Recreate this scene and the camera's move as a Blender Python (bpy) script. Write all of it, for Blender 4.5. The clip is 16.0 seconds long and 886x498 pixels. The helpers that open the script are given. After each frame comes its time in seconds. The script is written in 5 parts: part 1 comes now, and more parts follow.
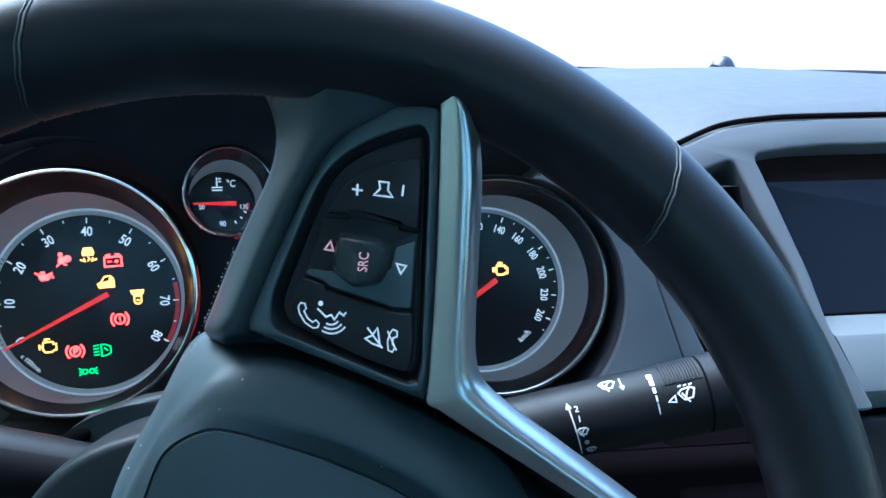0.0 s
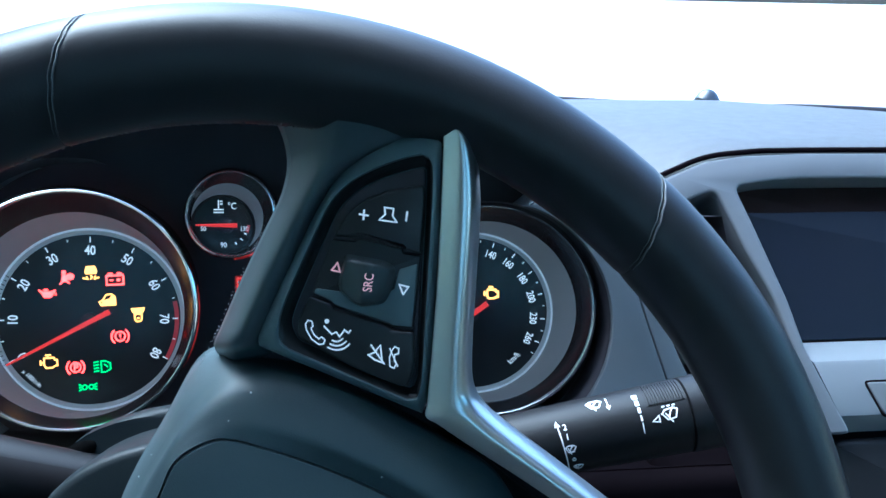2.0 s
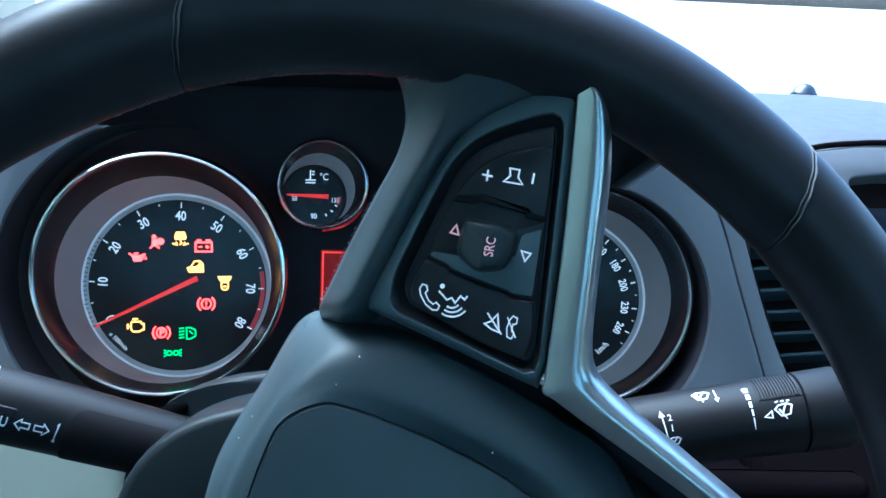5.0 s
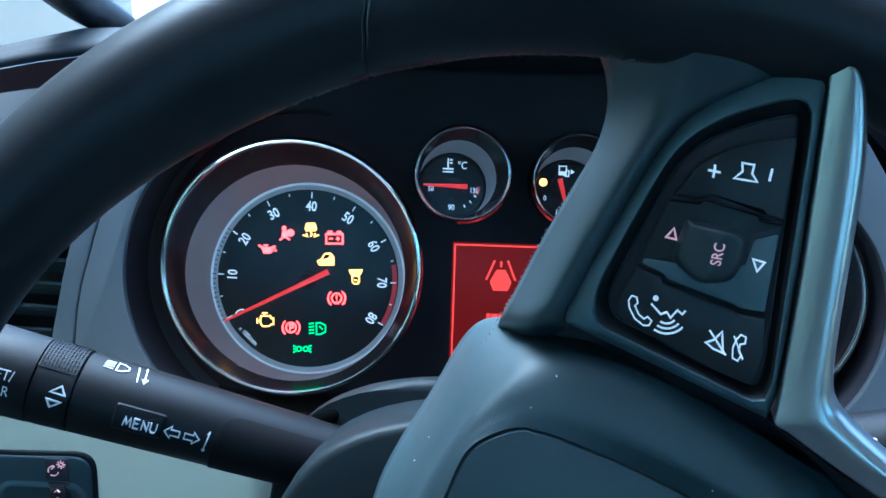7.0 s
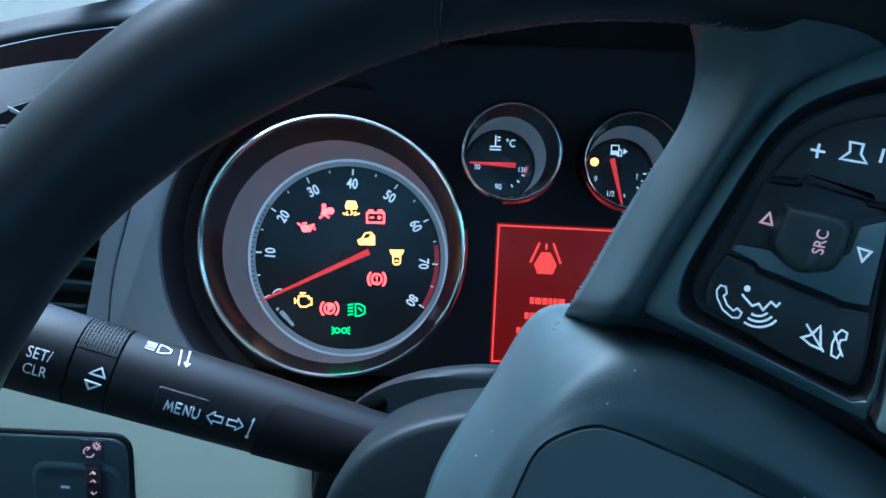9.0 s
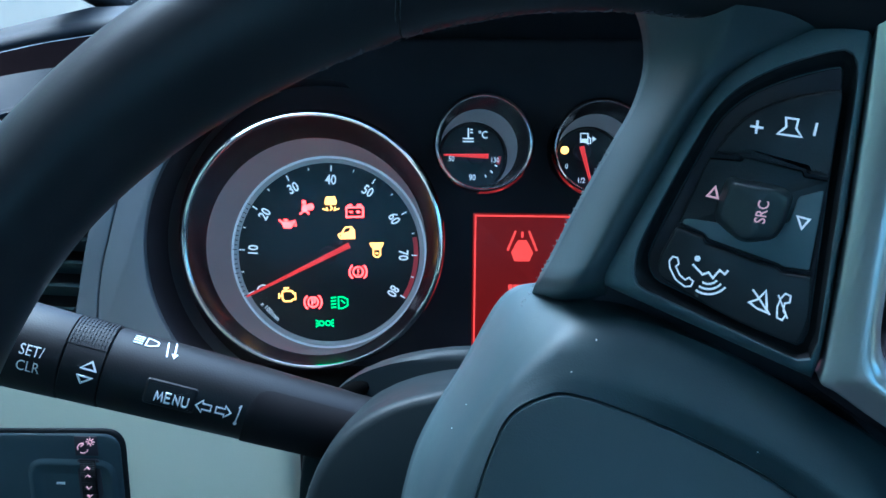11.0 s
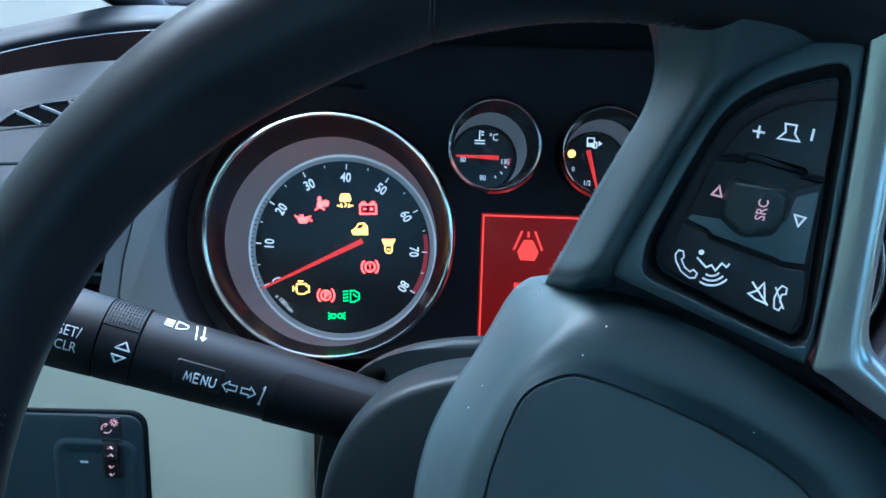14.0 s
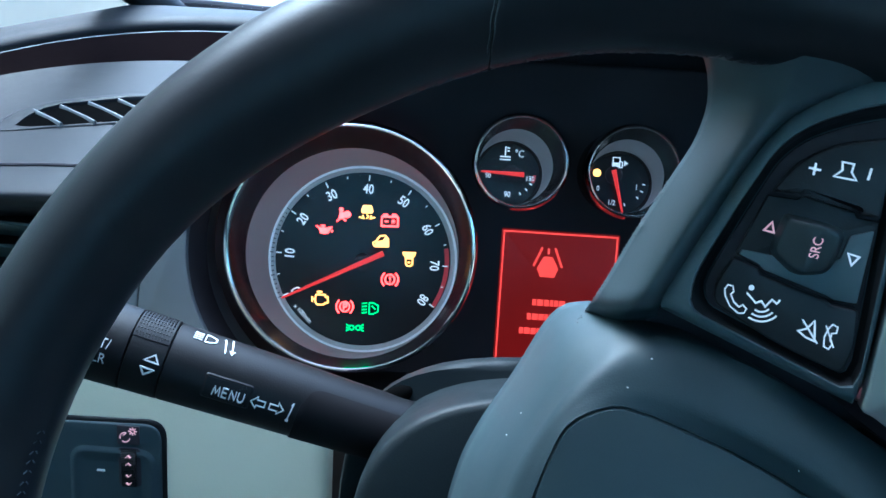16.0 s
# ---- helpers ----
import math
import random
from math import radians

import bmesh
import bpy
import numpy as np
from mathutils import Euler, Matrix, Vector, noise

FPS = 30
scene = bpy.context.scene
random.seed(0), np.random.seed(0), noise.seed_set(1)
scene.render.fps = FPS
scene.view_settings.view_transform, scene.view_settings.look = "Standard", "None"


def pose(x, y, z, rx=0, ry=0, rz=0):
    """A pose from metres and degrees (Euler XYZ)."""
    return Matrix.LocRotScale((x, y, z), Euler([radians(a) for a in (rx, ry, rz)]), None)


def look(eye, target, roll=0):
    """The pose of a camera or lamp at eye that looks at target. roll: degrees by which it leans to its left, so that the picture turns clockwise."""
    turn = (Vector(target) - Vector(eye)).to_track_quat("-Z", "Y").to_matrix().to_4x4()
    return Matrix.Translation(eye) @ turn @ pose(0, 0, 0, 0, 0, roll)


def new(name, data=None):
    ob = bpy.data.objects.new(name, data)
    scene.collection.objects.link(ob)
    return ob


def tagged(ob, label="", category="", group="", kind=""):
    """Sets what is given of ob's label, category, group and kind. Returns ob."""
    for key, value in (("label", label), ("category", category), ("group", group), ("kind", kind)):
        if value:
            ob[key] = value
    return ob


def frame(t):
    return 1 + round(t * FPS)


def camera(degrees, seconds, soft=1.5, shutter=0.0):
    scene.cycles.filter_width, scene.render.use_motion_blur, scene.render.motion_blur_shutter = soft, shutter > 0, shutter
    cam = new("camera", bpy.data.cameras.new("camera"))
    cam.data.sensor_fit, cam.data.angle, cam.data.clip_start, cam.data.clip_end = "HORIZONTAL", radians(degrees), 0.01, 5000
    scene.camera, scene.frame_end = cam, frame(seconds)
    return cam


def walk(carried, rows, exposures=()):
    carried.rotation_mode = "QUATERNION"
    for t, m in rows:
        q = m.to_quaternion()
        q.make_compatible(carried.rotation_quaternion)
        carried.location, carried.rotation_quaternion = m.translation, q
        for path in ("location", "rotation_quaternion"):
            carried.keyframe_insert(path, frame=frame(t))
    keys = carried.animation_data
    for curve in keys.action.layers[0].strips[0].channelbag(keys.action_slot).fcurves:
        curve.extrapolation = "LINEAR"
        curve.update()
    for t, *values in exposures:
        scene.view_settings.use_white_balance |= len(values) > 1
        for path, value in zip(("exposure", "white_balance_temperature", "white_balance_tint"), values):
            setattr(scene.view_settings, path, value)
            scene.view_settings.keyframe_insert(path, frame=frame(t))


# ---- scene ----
cam = camera(54.8, 16.0)
PATH = [
    (0, (0.0366, -0.1886, 1.0773), (0.1431, 0.7557, 0.7657), -0.01),
    (0.5, (0.0323, -0.1923, 1.0821), (0.1355, 0.7563, 0.7829), -0.22),
    (1, (0.0279, -0.1972, 1.0871), (0.1490, 0.7543, 0.8045), 0.01),
    (1.5, (0.0336, -0.1946, 1.0825), (0.1479, 0.7593, 0.8050), 0.19),
    (2, (0.0306, -0.2033, 1.0816), (0.1542, 0.7476, 0.7978), 1.13),
    (2.5, (0.0319, -0.2006, 1.0841), (0.1415, 0.7547, 0.8095), 1.65),
    (3, (0.0379, -0.2003, 1.0826), (0.1564, 0.7528, 0.8041), 0.68),
    (3.5, (0.0270, -0.1937, 1.0747), (0.1181, 0.7575, 0.7799), 1.86),
    (3.7, (0.0238, -0.1934, 1.0726), (0.1203, 0.7560, 0.7739), 2.71),
    (5.8, (0.0086, -0.1906, 1.0679), (0.0494, 0.7670, 0.7826), 2.35),
    (6, (0.0066, -0.1897, 1.0699), (0.0511, 0.7666, 0.7810), 2.65),
    (6.5, (-0.0079, -0.1700, 1.0694), (-0.0121, 0.7826, 0.7651), 1.20),
    (7, (-0.0190, -0.1611, 1.0643), (-0.0539, 0.7878, 0.7509), 1.33),
    (7.5, (-0.0254, -0.1443, 1.0619), (-0.0803, 0.7977, 0.7308), 1.43),
    (8, (-0.0241, -0.1430, 1.0645), (-0.0799, 0.7979, 0.7304), 0.87),
    (8.5, (-0.0302, -0.1429, 1.0624), (-0.0994, 0.7961, 0.7256), 0.89),
    (9, (-0.0318, -0.1465, 1.0595), (-0.0897, 0.7934, 0.7228), 1.76),
    (9.2, (-0.0325, -0.1471, 1.0568), (-0.0955, 0.7918, 0.7183), 1.52),
    (11.5, (-0.0255, -0.1622, 1.0607), (-0.0647, 0.7778, 0.7218), -0.25),
    (12, (-0.0261, -0.1635, 1.0610), (-0.0617, 0.7759, 0.7201), -0.08),
    (12.5, (-0.0294, -0.1639, 1.0620), (-0.0573, 0.7791, 0.7304), 1.21),
    (13, (-0.0335, -0.1660, 1.0580), (-0.0530, 0.7768, 0.7252), 2.51),
    (13.5, (-0.0352, -0.1747, 1.0560), (-0.0569, 0.7669, 0.7198), 2.48),
    (14, (-0.0329, -0.1771, 1.0618), (-0.0713, 0.7651, 0.7291), 1.27),
    (14.5, (-0.0460, -0.1721, 1.0633), (-0.0991, 0.7701, 0.7326), 2.08),
    (15, (-0.0470, -0.1701, 1.0656), (-0.0930, 0.7727, 0.7355), 2.52),
    (15.5, (-0.0457, -0.1709, 1.0662), (-0.0787, 0.7721, 0.7350), 2.96),
    (16, (-0.0474, -0.1735, 1.0664), (-0.0804, 0.7702, 0.7372), 3.15),
]
walk(cam, [(t, look(eye, target, roll)) for t, eye, target, roll in PATH],
     [(0.0, 1.55, 4560, -3), (3.7, 1.55, 4560, -3), (6.0, 1.64, 4330, -5), (7.0, 1.6, 4260, -5), (7.7, 1.47, 4240, -5), (9.2, 1.47, 4240, -5), (11.5, 1.6, 4320, -5), (12.6, 1.6, 4330, -5), (13.4, 1.65, 4510, -3), (16.0, 1.65, 4510, -3)])

# ---- light ----
world = bpy.data.worlds.new("overcast_sky")
scene.world = world
world.use_nodes = True
wn_ = world.node_tree.nodes
wl_ = world.node_tree.links
sky = wn_.new("ShaderNodeTexSky")
sky.sky_type = 'NISHITA'
sky.sun_disc = False
SUN_UP, SUN_ROUND = radians(62), radians(-50)
sky.sun_elevation = SUN_UP
sky.sun_rotation = SUN_ROUND
sky.air_density, sky.dust_density = 0.7, 6.0
wl_.new(sky.outputs[0], wn_["Background"].inputs[0])
wn_["Background"].inputs[1].default_value = 0.36
sun_data = bpy.data.lights.new("sun", 'SUN')
sun_data.energy, sun_data.angle, sun_data.color = 0.5, radians(70), (0.97, 0.98, 1.0)
sun = new("sun", sun_data)
to_sun = Vector((math.sin(SUN_ROUND) * math.cos(SUN_UP), math.cos(SUN_ROUND) * math.cos(SUN_UP), math.sin(SUN_UP)))
sun.matrix_world = look(to_sun * 8, (0, 0, 0))


# ---- materials ----
def material(name, color, rough=0.5, metal=0.0, grain=0.0, grain_size=900.0, vary=0.15, vary_size=25.0, spec=0.5, emit=0.0, coat=0.0, rough_vary=0.08, crease=0.0):
    m = bpy.data.materials.new(name)
    m.use_nodes = True
    nt = m.node_tree
    b = nt.nodes["Principled BSDF"]
    b.inputs["Roughness"].default_value = rough
    b.inputs["Metallic"].default_value = metal
    b.inputs["Specular IOR Level"].default_value = spec
    b.inputs["Coat Weight"].default_value = coat
    b.inputs["Coat Roughness"].default_value = 0.05
    co = nt.nodes.new("ShaderNodeTexCoord")
    big = nt.nodes.new("ShaderNodeTexNoise")
    big.inputs["Scale"].default_value = vary_size
    big.inputs["Detail"].default_value = 5
    nt.links.new(co.outputs["Object"], big.inputs["Vector"])
    mix = nt.nodes.new("ShaderNodeMix")
    mix.data_type = 'RGBA'
    mix.inputs[6].default_value = (*[c * (1 - vary) for c in color], 1)
    mix.inputs[7].default_value = (*[min(1, c * (1 + vary)) for c in color], 1)
    nt.links.new(big.outputs["Fac"], mix.inputs[0])
    nt.links.new(mix.outputs[2], b.inputs["Base Color"])
    if rough_vary:
        rr = nt.nodes.new("ShaderNodeMapRange")
        rr.inputs["To Min"].default_value = max(0.02, rough - rough_vary)
        rr.inputs["To Max"].default_value = min(1, rough + rough_vary)
        wear = nt.nodes.new("ShaderNodeTexNoise")
        wear.inputs["Scale"].default_value = vary_size * 3.7
        wear.inputs["Detail"].default_value = 6
        nt.links.new(co.outputs["Object"], wear.inputs["Vector"])
        nt.links.new(wear.outputs["Fac"], rr.inputs["Value"])
        nt.links.new(rr.outputs["Result"], b.inputs["Roughness"])
    if grain:
        fine = nt.nodes.new("ShaderNodeTexVoronoi")
        fine.inputs["Scale"].default_value = grain_size
        nt.links.new(co.outputs["Object"], fine.inputs["Vector"])
        bump = nt.nodes.new("ShaderNodeBump")
        bump.inputs["Strength"].default_value = grain
        bump.inputs["Distance"].default_value = 0.0003
        nt.links.new(fine.outputs["Distance"], bump.inputs["Height"])
        nt.links.new(bump.outputs["Normal"], b.inputs["Normal"])
        if crease:
            fold = nt.nodes.new("ShaderNodeTexNoise")
            fold.inputs["Scale"].default_value = 95.0
            fold.inputs["Detail"].default_value = 7
            fold.inputs["Roughness"].default_value = 0.62
            nt.links.new(co.outputs["Object"], fold.inputs["Vector"])
            soft_bump = nt.nodes.new("ShaderNodeBump")
            soft_bump.inputs["Strength"].default_value = crease
            soft_bump.inputs["Distance"].default_value = 0.0012
            nt.links.new(fold.outputs["Fac"], soft_bump.inputs["Height"])
            nt.links.new(soft_bump.outputs["Normal"], bump.inputs["Normal"])
    if emit:
        b.inputs["Emission Color"].default_value = (*color, 1)
        b.inputs["Emission Strength"].default_value = emit
    return m


def clear(name, rough=0.03, tint=(1, 1, 1), ior=1.45):
    """A clear pane: what lies behind shows through, with a mirror's gloss by Fresnel."""
    m = bpy.data.materials.new(name)
    m.use_nodes = True
    nt = m.node_tree
    nt.nodes.remove(nt.nodes["Principled BSDF"])
    see = nt.nodes.new("ShaderNodeBsdfTransparent")
    see.inputs[0].default_value = (*tint, 1)
    gloss = nt.nodes.new("ShaderNodeBsdfGlossy")
    gloss.inputs["Roughness"].default_value = rough
    fres = nt.nodes.new("ShaderNodeFresnel")
    fres.inputs[0].default_value = ior
    mx = nt.nodes.new("ShaderNodeMixShader")
    nt.links.new(fres.outputs[0], mx.inputs[0])
    nt.links.new(see.outputs[0], mx.inputs[1])
    nt.links.new(gloss.outputs[0], mx.inputs[2])
    nt.links.new(mx.outputs[0], nt.nodes["Material Output"].inputs[0])
    return m


LEATHER = material("black_leather", (0.016, 0.017, 0.020), 0.38, grain=0.06, grain_size=1300, vary=0.1, spec=0.27, crease=0.05, rough_vary=0.03)
# The rim's leather in a paler teal, for the light on the spoke.
LIT_LEATHER = material("lit_spoke_leather", (0.045, 0.062, 0.070), 0.36, grain=0.05, grain_size=1500, vary=0.1, spec=0.55, crease=0.05, rough_vary=0.03)
SOFT = material("soft_dash_plastic", (0.052, 0.050, 0.047), 0.54, grain=0.25, grain_size=1300, spec=0.42)
# The dash plastic once more, darkened for the shade on the driver's side.
DASH_SHADED = material("shaded_dash_plastic", (0.017, 0.019, 0.022), 0.55, grain=0.2, grain_size=1500, vary=0.1, spec=0.2, rough_vary=0.03)
HUB = material("hub_plastic", (0.041, 0.060, 0.068), 0.48, grain=0.1, grain_size=2000, spec=0.30)
COLUMN = material("dark_column_plastic", (0.010, 0.014, 0.016), 0.5, grain=0.12, grain_size=1500, spec=0.18)
SATIN_BLACK = material("satin_black_plastic", (0.007, 0.007, 0.008), 0.48, grain=0.08, grain_size=1500, spec=0.26)
MATTE_BLACK = material("matte_black_plastic", (0.050, 0.045, 0.052), 0.7, vary=0.3, spec=0.25)
GLOSS_BLACK = material("gloss_black", (0.010, 0.010, 0.011), 0.22, vary=0.1, spec=1.0, rough_vary=0.03)
FASCIA = material("satin_grey_fascia", (0.150, 0.160, 0.172), 0.5, grain=0.08, grain_size=1800, vary=0.06)
SCREEN_TRIM = material("grey_satin_screen_trim", (0.14, 0.145, 0.155), 0.45, grain=0.06, grain_size=1800, vary=0.05)
BEZEL = material("bezel_plastic", (0.096, 0.130, 0.142), 0.38, grain=0.08, grain_size=1500)
BUTTON = material("button_rubber", (0.015, 0.016, 0.018), 0.42, grain=0.08, grain_size=1500, spec=0.42)
KEY = material("key_plastic", (0.024, 0.033, 0.036), 0.36, grain=0.08, grain_size=1500, spec=0.5)
SILVER = material("satin_silver", (0.58, 0.59, 0.59), 0.30, metal=0.95, vary=0.0, rough_vary=0.0)
CHROME = material("chrome", (0.80, 0.79, 0.78), 0.13, metal=1.0, vary=0.03, rough_vary=0.04)
CREAM = material("cream_plastic", (0.66, 0.66, 0.50), 0.55, grain=0.07, grain_size=900, vary=0.05)
# Faint emission in cone and scale ring imitates the dials' hidden lighting on them.
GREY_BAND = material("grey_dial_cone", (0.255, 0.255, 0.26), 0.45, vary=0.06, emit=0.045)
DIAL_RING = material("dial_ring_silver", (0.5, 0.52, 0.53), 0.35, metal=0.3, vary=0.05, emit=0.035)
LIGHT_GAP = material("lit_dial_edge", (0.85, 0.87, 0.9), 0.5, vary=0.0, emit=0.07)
DIAL = material("dial_black", (0.012, 0.013, 0.015), 0.4, vary=0.2)
PRINT = material("white_print", (0.88, 0.88, 0.88), 0.5, vary=0.04)
PAD_PRINT = material("backlit_white_sign", (0.88, 0.86, 0.87), 0.5, vary=0.02, emit=0.13)
PRINT_DIM = material("grey_print", (0.4, 0.41, 0.42), 0.5, vary=0.05)
PRINT_LIT = material("lit_white_scale", (0.8, 0.78, 0.76), 0.5, vary=0.02, emit=0.25)
PRINT_RED = material("lit_red_print", (0.85, 0.42, 0.42), 0.5, vary=0.04, emit=0.16)
RED_ZONE = material("red_scale", (0.6, 0.06, 0.07), 0.5, vary=0.03, emit=0.05)
NEEDLE = material("lit_red_needle", (0.85, 0.035, 0.03), 0.4, vary=0.02, emit=0.22)
LAMP_RED = material("red_warning_lamp", (1.0, 0.025, 0.019), 0.5, vary=0.0, emit=4.2)
LAMP_AMBER = material("amber_warning_lamp", (1.0, 0.40, 0.062), 0.5, vary=0.0, emit=1.3)
LAMP_GREEN = material("green_lamp", (0.04, 0.8, 0.15), 0.5, vary=0.0, emit=0.5)
SCREEN_RED = material("red_display", (0.45, 0.01, 0.008), 0.4, vary=0.1, vary_size=60, emit=0.085)
SCREEN_LINE = material("bright_red_display", (1.0, 0.06, 0.04), 0.4, vary=0.0, emit=0.4)
NAV_SCREEN = material("dark_blue_screen", (0.010, 0.012, 0.022), 0.42, vary=0.2, vary_size=8, spec=0.32)
FABRIC = material("headlining_fabric", (0.62, 0.61, 0.57), 0.9, grain=0.4, grain_size=500)
CARPET = material("dark_carpet", (0.07, 0.07, 0.072), 0.95, grain=0.5, grain_size=300)
TRIM_DARK = material("dark_pillar_trim", (0.012, 0.012, 0.014), 0.55)
BROWN = material("dark_brown_recess", (0.034, 0.022, 0.021), 0.8, spec=0.0)
DEEP_BLACK = material("unlit_black_plastic", (0.007, 0.005, 0.006), 0.9, spec=0.0)
RECESS_SHADE = material("recess_shade_black", (0.006, 0.005, 0.006), 0.7, spec=0.2)
# Near-black that stands in for the shade inside openings.
HOLE_SHADE = material("opening_shade", (0.003, 0.003, 0.003), 0.9, spec=0.0)
THREAD = material("worn_grey_thread", (0.12, 0.12, 0.13), 0.8, vary=0.5, vary_size=200)
SEAM_EDGE = material("worn_seam_edge", (0.11, 0.115, 0.12), 0.6, vary=0.5, vary_size=300)
PLASTER = material("pale_plaster", (0.37, 0.33, 0.23), 0.9, grain=0.3, grain_size=30, vary=0.12, vary_size=1.5)
CONCRETE = material("pale_concrete", (0.45, 0.45, 0.44), 0.9, vary=0.12, vary_size=2)
LENS = clear("clear_gauge_lens", 0.12, ior=1.16)
GLASS = clear("window_glass", 0.0, (0.93, 0.97, 0.97))
TINTED = clear("green_tinted_glass", 0.0, (0.80, 0.93, 0.90))


# ---- mesh helpers ----
ROOTS = {}


def thing(name, m, label, category, kind="", group=""):
    ob = new(name)
    ob.matrix_world = m
    ob.empty_display_size = 0.02
    ROOTS[ob] = m
    return tagged(ob, label, category, group, kind)


def to_mesh(name, bm, mat, angle=38):
    bmesh.ops.recalc_face_normals(bm, faces=bm.faces)
    me = bpy.data.meshes.new(name)
    bm.to_mesh(me)
    bm.free()
    me.materials.append(mat)
    me.shade_smooth()
    me.set_sharp_from_angle(angle=radians(angle))
    return me


def part(name, bm, mat, parent, label="", angle=38):
    """Links a bmesh, given in the world's coordinates, as one mesh under a thing or a part."""
    top = parent.parent if parent.parent else parent
    bm.transform(ROOTS[top].inverted())
    ob = new(name, to_mesh(name, bm, mat, angle))
    ob.parent = parent
    return tagged(ob, label)


def single(name, bm, mat, label, category, kind="", group="", angle=38):
    """A thing of one mesh, with its origin at its base."""
    lo = Vector([min(v.co[i] for v in bm.verts) for i in range(3)])
    hi = Vector([max(v.co[i] for v in bm.verts) for i in range(3)])
    base = Vector(((lo.x + hi.x) / 2, (lo.y + hi.y) / 2, lo.z))
    bm.transform(Matrix.Translation(-base))
    ob = new(name, to_mesh(name, bm, mat, angle))
    ob.location = base
    ROOTS[ob] = Matrix.Translation(base)
    return tagged(ob, label, category, group, kind)


def spline(pts, n=6, closed=False):
    """A smooth line through the points."""
    pts = [Vector(p) for p in pts]
    k = len(pts)
    out = []
    for i in range(k if closed else k - 1):
        get = (lambda j: pts[j % k]) if closed else (lambda j: pts[max(0, min(k - 1, j))])
        a, b, c, d = get(i - 1), get(i), get(i + 1), get(i + 2)
        for s in range(n):
            t = s / n
            out.append(0.5 * (2 * b + (c - a) * t + (2 * a - 5 * b + 4 * c - d) * t * t + (3 * b - a - 3 * c + d) * t ** 3))
    if not closed:
        out.append(pts[-1])
    return out


def rounded(pts, r, n=4):
    """A closed outline with its corners rounded by r (one number, or one a corner)."""
    out = []
    k = len(pts)
    rs = r if isinstance(r, (list, tuple)) else [r] * k
    for i in range(k):
        p, a, b = Vector(pts[i]), Vector(pts[i - 1]), Vector(pts[(i + 1) % k])
        d = min(rs[i], 0.48 * (a - p).length, 0.48 * (b - p).length)
        s, e = p + (a - p).normalized() * d, p + (b - p).normalized() * d
        for j in range(n + 1):
            t = j / n
            out.append(s * (1 - t) ** 2 + p * 2 * t * (1 - t) + e * t * t)
    return out


def area(loop):
    return 0.5 * sum(loop[i - 1][0] * loop[i][1] - loop[i][0] * loop[i - 1][1] for i in range(len(loop)))


def inset(loop, d):
    out = []
    k = len(loop)
    for i in range(k):
        p, a, b = loop[i], loop[i - 1], loop[(i + 1) % k]
        e1, e2 = (p - a), (b - p)
        n1 = Vector((-e1.y, e1.x)).normalized() if e1.length > 1e-9 else Vector((0, 0))
        n2 = Vector((-e2.y, e2.x)).normalized() if e2.length > 1e-9 else n1
        n = n1 + n2
        n = n / max(0.6, n.length_squared / 2) if n.length > 1e-6 else n1
        out.append(p + n * d)
    return out


def loft(rings, closed=True, caps=(True, True), bm=None):
    bm = bm or bmesh.new()
    rows = [[bm.verts.new(p) for p in ring] for ring in rings]
    k = len(rings[0])
    for a, b in zip(rows, rows[1:]):
        for i in range(k if closed else k - 1):
            j = (i + 1) % k
            bm.faces.new((a[i], a[j], b[j], b[i]))
    if caps[0]:
        bm.faces.new(rows[0][::-1])
    if caps[1]:
        bm.faces.new(rows[-1])
    return bm


def plate(loop, z0, z1, m, bev=0.001, bm=None, dome=0.0):
    """A flat piece with rounded upper edges: an outline in the plane of m, from height z0 to z1."""
    loop = [Vector((p[0], p[1])) for p in loop]
    if area(loop) < 0:
        loop = loop[::-1]
    steps = [(0, z0), (0, z1 - bev), (bev * 0.12, z1 - bev * 0.5), (bev * 0.45, z1 - bev * 0.14), (bev, z1)]
    if dome:
        steps += [(bev + dome * 2, z1 + dome * 0.4)]
    rings = [[m @ Vector((p.x, p.y, z)) for p in inset(loop, d)] for d, z in steps]
    return loft(rings, bm=bm)


def box(lo, hi, bev=0.0, bm=None):
    lo, hi = Vector(lo), Vector(hi)
    if bev <= 0:
        bm = bm or bmesh.new()
        r = bmesh.ops.create_cube(bm, size=1)
        for v in r["verts"]:
            v.co = Vector([(lo[i] + hi[i]) / 2 + v.co[i] * (hi[i] - lo[i]) for i in range(3)])
        return bm
    loop = rounded([(lo.x, lo.y), (hi.x, lo.y), (hi.x, hi.y), (lo.x, hi.y)], bev)
    return plate(loop, lo.z, hi.z, Matrix(), bev, bm)


def lathe(profile, m, n=96, centers=None):
    """Rings of (radius, height) round the axis of m; centers: an offset for each ring."""
    rings = []
    for i, (r, z) in enumerate(profile):
        cx, cy = centers[i] if centers else (0, 0)
        rings.append([m @ Vector((cx + r * math.cos(2 * math.pi * j / n), cy + r * math.sin(2 * math.pi * j / n), z)) for j in range(n)])
    return rings


def tube(path, radius, n=10, bm=None, flat=1.0, up=Vector((0, 0, 1))):
    path = [Vector(p) for p in path]
    rings = []
    for i, p in enumerate(path):
        d = (path[min(i + 1, len(path) - 1)] - path[max(i - 1, 0)]).normalized()
        s = d.cross(up).normalized()
        t = s.cross(d)
        r = radius[i] if isinstance(radius, (list, tuple)) else radius
        rings.append([p + s * r * math.cos(2 * math.pi * j / n) + t * r * flat * math.sin(2 * math.pi * j / n) for j in range(n)])
    return loft(rings, bm=bm)


def flat_place(m):
    return lambda u, v, h: m @ Vector((u, v, h))


